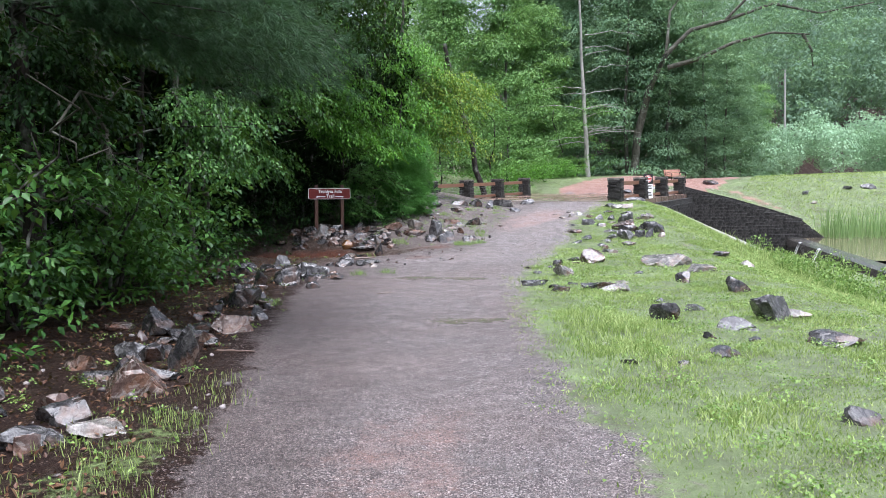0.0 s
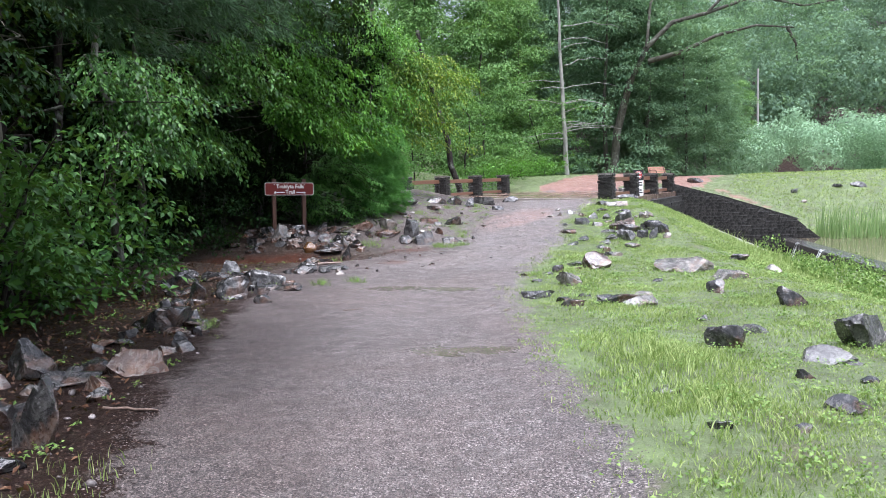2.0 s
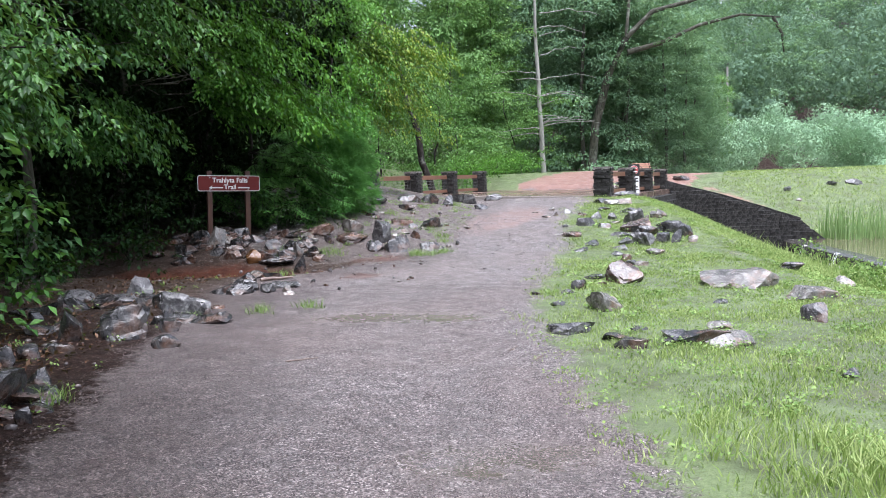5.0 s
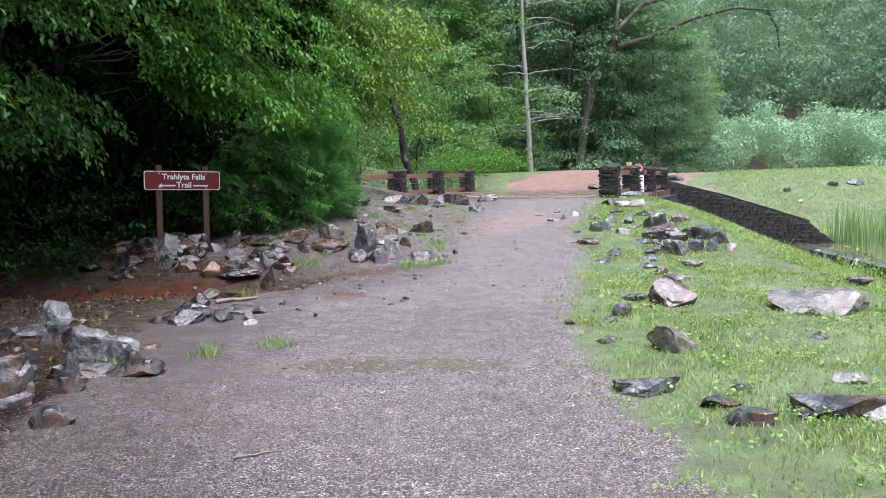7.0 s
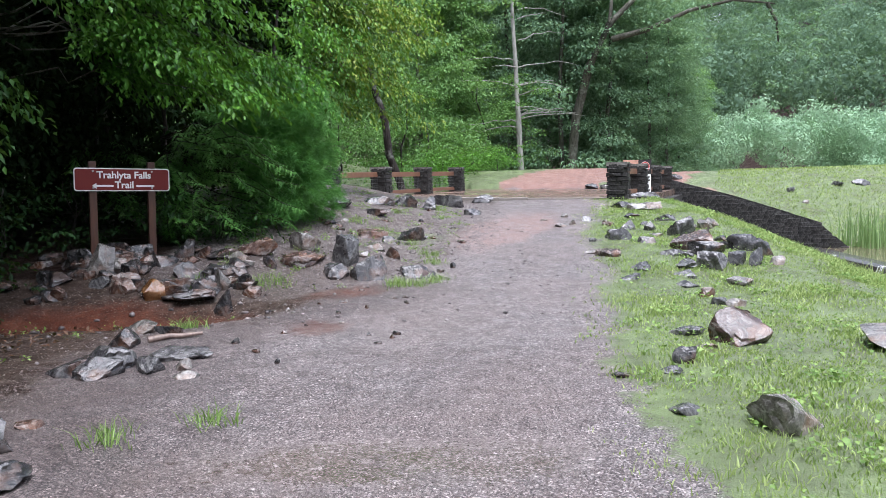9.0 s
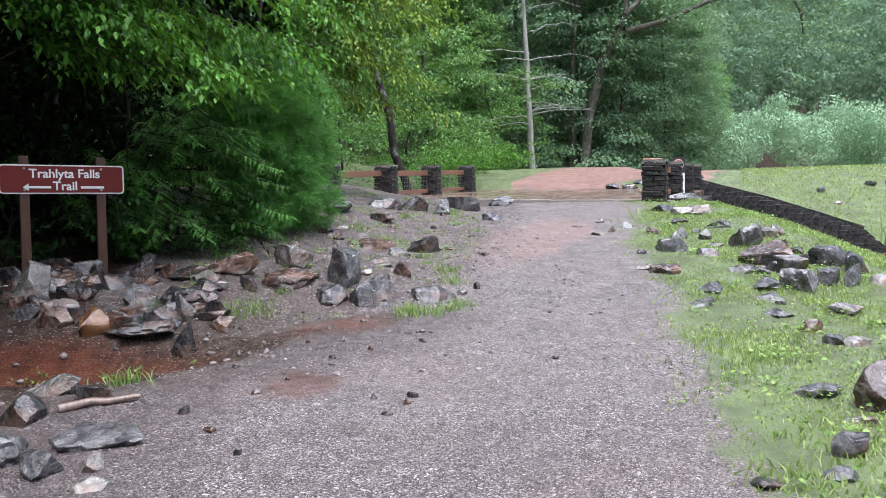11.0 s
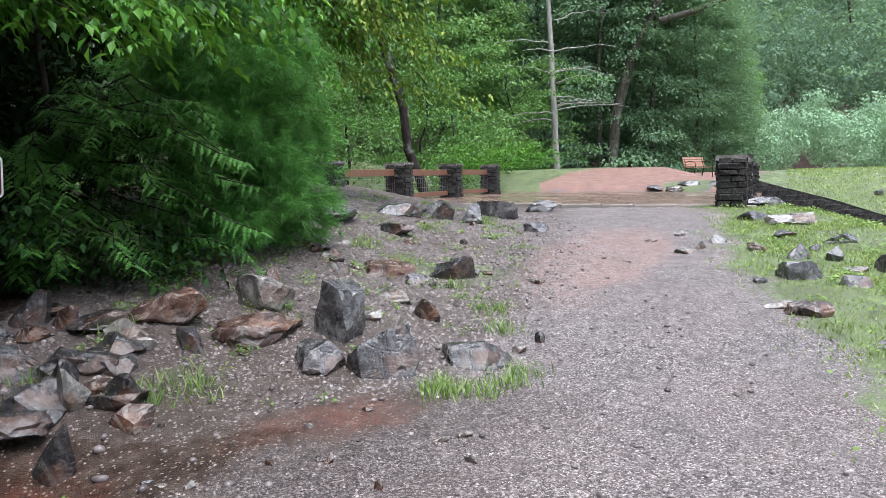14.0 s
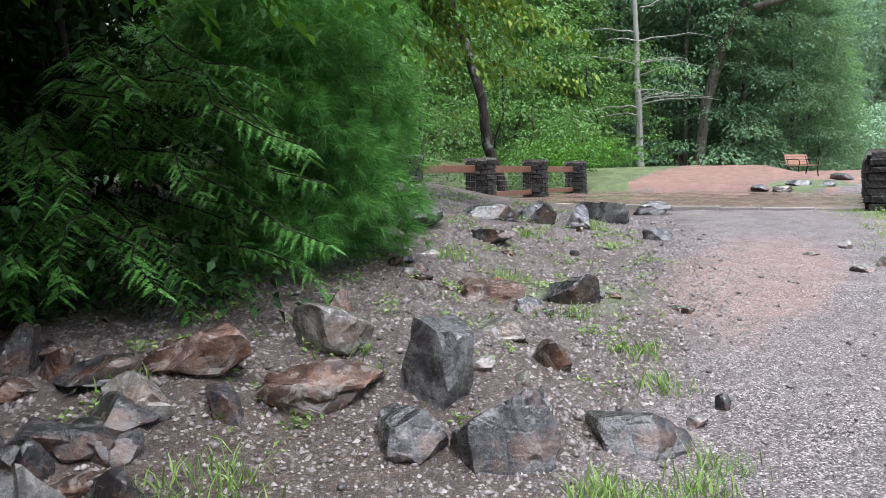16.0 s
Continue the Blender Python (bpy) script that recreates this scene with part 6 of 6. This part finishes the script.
patchy = lambda x, y: np.clip(0.9 * wobble(x, y, 0.8, 3.0) + 0.8 * wobble(x, y, 0.31, 9.0) - 0.1, 0, 1) * sstep(path_left(y) + 0.3, path_left(y) - 0.5, x)
mound_green = joined([sprouts(5200, -1.9, 1.6, 18.7, 26.0, patchy, 0.034), sprouts(2600, -3.6, -1.2, 3.0, 18.0, patchy, 0.034)])
tagged(part("mound_sprouts", np_mesh("mound_sprouts", *mound_green), CLOVER), "small green weeds and moss between the rocks", "weeds", kind="stuff")

# clover and broad weeds in the lawn
def clover(n, x0, x1, y0, y1, size):
    x, y = scatter(n, x0, x1, y0, y1, lambda x, y: lawn_density(x, y) * np.clip(0.15 + 1.1 * wobble(x, y, 0.9, 11.0) + 0.5 * wobble(x, y, 0.35, 3.0), 0, 1))
    a = rng.uniform(0, 6.28, len(x))
    p = np.stack([x, y, height(x, y) + rng.uniform(0.02, 0.07, len(x))], 1)
    return leaves(p, size, droop=0.05, flat=0.75, width=0.9, out=np.stack([np.cos(a), np.sin(a), 0.2 + 0 * a], 1) * 1.2)


tagged(part("clover", np_mesh("clover", *joined([clover(90000, 1.0, 7.0, 2.2, 13.0, 0.026), clover(60000, 1.5, 8.5, 13.0, 26.0, 0.036)])), CLOVER), "patches of clover and small weeds in the lawn", "clover", kind="stuff")

# loose stones on path and mound
SMALL_V, SMALL_F = ball(1)


def pebbles(name, x, y, size, material, label):
    n = len(x)
    s = size * rng.uniform(0.5, 1.6, n) ** 1.5
    jig = SMALL_V[None] * (1 + rng.normal(size=(n, len(SMALL_V), 1)) * 0.16) * (rng.uniform(0.6, 1.2, (n, 1, 3)) * (1, 1, 0.7)) * s[:, None, None]
    v = jig + np.stack([x, y, height(x, y) + s * 0.15], 1)[:, None]
    f = SMALL_F[None] + (np.arange(n) * len(SMALL_V))[:, None, None]
    tagged(part(name, np_mesh(name, v.reshape(-1, 3), f.reshape(-1, 3)), material), label, "gravel", kind="stuff")


def island_stone(name, tint):
    m = Nodes(name)
    c = m.ramp(m.island(), (0.0, (0.035, 0.03, 0.03)), (0.5, (0.11, 0.095, 0.092)), (0.85, (0.19, 0.167, 0.162)), (1.0, (0.29, 0.265, 0.255)))
    c = m.mix(1.0, c, tint, "MULTIPLY")
    m.bump(m.noise(80.0, 3), 0.3, 0.003)
    return m.done(c, 0.4, 0.5)


PEBBLE = island_stone("loose_gravel", (1.08, 1.06, 1.05))
PEBBLE_WET = island_stone("muddy_gravel", (0.68, 0.62, 0.6))
on_path = lambda x, y: sstep(path_left(y) - 0.3, path_left(y) + 0.3, x) * sstep(path_right(y) + 0.2, path_right(y) - 0.3, x)
GRIT_V = np.array([(1, 0, 0), (0, 1, 0), (-1, 0, 0), (0, -1, 0), (0.1, -0.1, 0.9)])
GRIT_F = np.array([(0, 1, 4), (1, 2, 4), (2, 3, 4), (3, 0, 4)])


def grit(name, x, y, size, material, label):
    """Crushed stone: small uneven four-sided chips lying in the path."""
    n = len(x)
    s = size * rng.uniform(0.55, 1.5, n)
    a = rng.uniform(0, 6.28, n)
    chip = GRIT_V[None] * rng.uniform(0.6, 1.3, (n, 5, 3)) * s[:, None, None]
    c, d = np.cos(a)[:, None], np.sin(a)[:, None]
    chip = np.stack([chip[..., 0] * c - chip[..., 1] * d, chip[..., 0] * d + chip[..., 1] * c, chip[..., 2]], -1)
    v = chip + np.stack([x, y, height(x, y) - 0.001], 1)[:, None]
    f = GRIT_F[None] + (np.arange(n) * 5)[:, None, None]
    tagged(part(name, np_mesh(name, v.reshape(-1, 3), f.reshape(-1, 3)), material), label, "gravel", kind="stuff")


dry = lambda x, y: on_path(x, y) * (zones(x, y)["puddle"] < 0.45)
x, y = scatter(190000, -2.6, 2.3, 2.4, 16.0, dry)
grit("loose_gravel", x, y, 0.006, PEBBLE_WET, "loose wet crushed gravel on the path")
x, y = scatter(90000, -2.6, 4.6, 16.0, 25.5, lambda x, y: on_path(x, y) * (zones(x, y)["clay"] < 0.35))
grit("upper_gravel", x, y, 0.0065, PEBBLE, "loose wet crushed gravel on the upper path")
off_path = lambda x, y: sstep(18.2, 19.2, y) * sstep(path_left(y) + 0.9, path_left(y) + 0.2, x) * (zones(x, y)["clay"] < 0.35)
x, y = scatter(34000, -2.6, 2.4, 18.0, 26.0, off_path)
grit("mound_gravel", x, y, 0.012, PEBBLE, "coarse loose gravel and chippings on the mound")
x, y = scatter(2600, -2.4, 2.4, 17.0, 26.0, lambda x, y: np.maximum(off_path(x, y), 0.25 * on_path(x, y)))
pebbles("mound_pebbles", x, y, 0.013, PEBBLE, "scattered pebbles on the mound")
x, y = scatter(260, -3.4, -0.8, 3.0, 18.5, lambda x, y: sstep(path_left(y) + 0.3, path_left(y) - 0.4, x))
pebbles("verge_stones", x, y, 0.022, PEBBLE, "small broken stones along the verge")

# dead leaves and needles on the forest edge
LITTER = leaf_material("dead_leaf", (0.03, 0.012, 0.007), (0.08, 0.035, 0.02), (0.16, 0.09, 0.05), 0.5, 0.1)
x, y = scatter(9000, -4.4, -1.2, 2.0, 17.0, lambda x, y: sstep(path_left(y) - 0.1, path_left(y) - 0.6, x))
v, f = leaves(np.stack([x, y, height(x, y) + 0.012], 1), 0.05, droop=0.0, flat=0.8)
tagged(part("leaf_litter", np_mesh("leaf_litter", v, f), LITTER), "brown dead leaves and needles on the ground", "leaf litter", kind="stuff")

# sticks on the ground
def stick(a, b, r, label):
    x, y = (a[0] + b[0]) / 2, (a[1] + b[1]) / 2
    z = float(height(x, y)) + r * 0.7
    p = limb((a[0] - x, a[1] - y, 0), (b[0] - x, b[1] - y, 0.01), 0, 0.12, 6)
    p[:, 2] = np.abs(p[:, 2]) * 0.3
    ob = part("stick", smooth(np_mesh("stick", *tube(p, np.linspace(r, r * 0.5, 6), 7))), WOOD_STICK)
    ob.matrix_basis = pose(x, y, z)
    tagged(ob, label, "stick", "fallen sticks")


WOOD_STICK = wood_material("bleached_stick", (0.1, 0.07, 0.055), (0.3, 0.22, 0.18))
stick((-0.85, 11.45), (-0.62, 11.52), 0.006, "thin pale twig lying on the gravel")
stick((1.05, 11.35), (1.14, 11.5), 0.006, "thin pale twig lying on the gravel")
stick((0.9, 11.7), (0.98, 11.85), 0.005, "thin pale twig lying on the gravel")
stick((-1.95, 16.3), (-1.55, 16.5), 0.03, "weathered reddish driftwood log in the gully")
stick((-1.9, 7.3), (-1.5, 7.2), 0.012, "dark fallen twig at the path's edge")

# reeds at the pond
def reeds():
    n = 1700
    x = rng.uniform(15.2, 26, n)
    y = 33.6 - 0.1 * (x - 14) + rng.normal(size=n) * 0.6
    v, f = blades(x, y, rng.uniform(0.9, 1.5, n), 0.016, 0.16)
    v[:, 2] += np.repeat(np.maximum(-1.5 - height(x, y), 0), 5)
    tagged(part("reeds", np_mesh("reeds", v, f), REED), "tall green reeds at the edge of the pond", "reeds", kind="stuff")


reeds()
x, y = scatter(60000, 9.5, 36.0, 34.4, 47.0, lambda x, y: np.clip(0.75 + 0.5 * wobble(x, y, 2.2, 4.0) + 0.4 * wobble(x, y, 0.8, 1.0), 0.2, 1) * (across(x, y) > 1.0) * (blob(x, y, 14.6, 41.2, 0.5, 3.6, 0.48) < 0.5))
tagged(part("dam_grass", np_mesh("dam_grass", *blades(x, y, 0.075, 0.016, 1.1)), GRASS), "rough grass on the slope of the dam", "grass", kind="stuff")
x, y = scatter(9000, 8.0, 16.0, 12.0, 24.5, lambda x, y: np.clip(0.6 + wobble(x, y, 1.5, 6.0), 0, 1) * (coping_gap(x, y) < -0.2))
tagged(part("bank_weeds", np_mesh("bank_weeds", *blades(x, y, 0.3, 0.01)), GRASS), "tall weeds at the foot of the lawn", "weeds", kind="stuff")
balls = []
for _ in range(70):
    x, y = rng.uniform(8.0, 12.0), rng.uniform(16.5, 21.0)
    if coping_gap(x, y) < -0.9:
        balls.append((x, y, float(height(x, y)) + rng.uniform(0.1, 0.42), rng.uniform(0.16, 0.34)))
tagged(part("bank_bushes", np_mesh("bank_bushes", *lumps(balls, 1900, 0.06, jitter=0.6)), CLOVER), "leafy yellow-green weeds below the lawn", "weeds", kind="stuff")
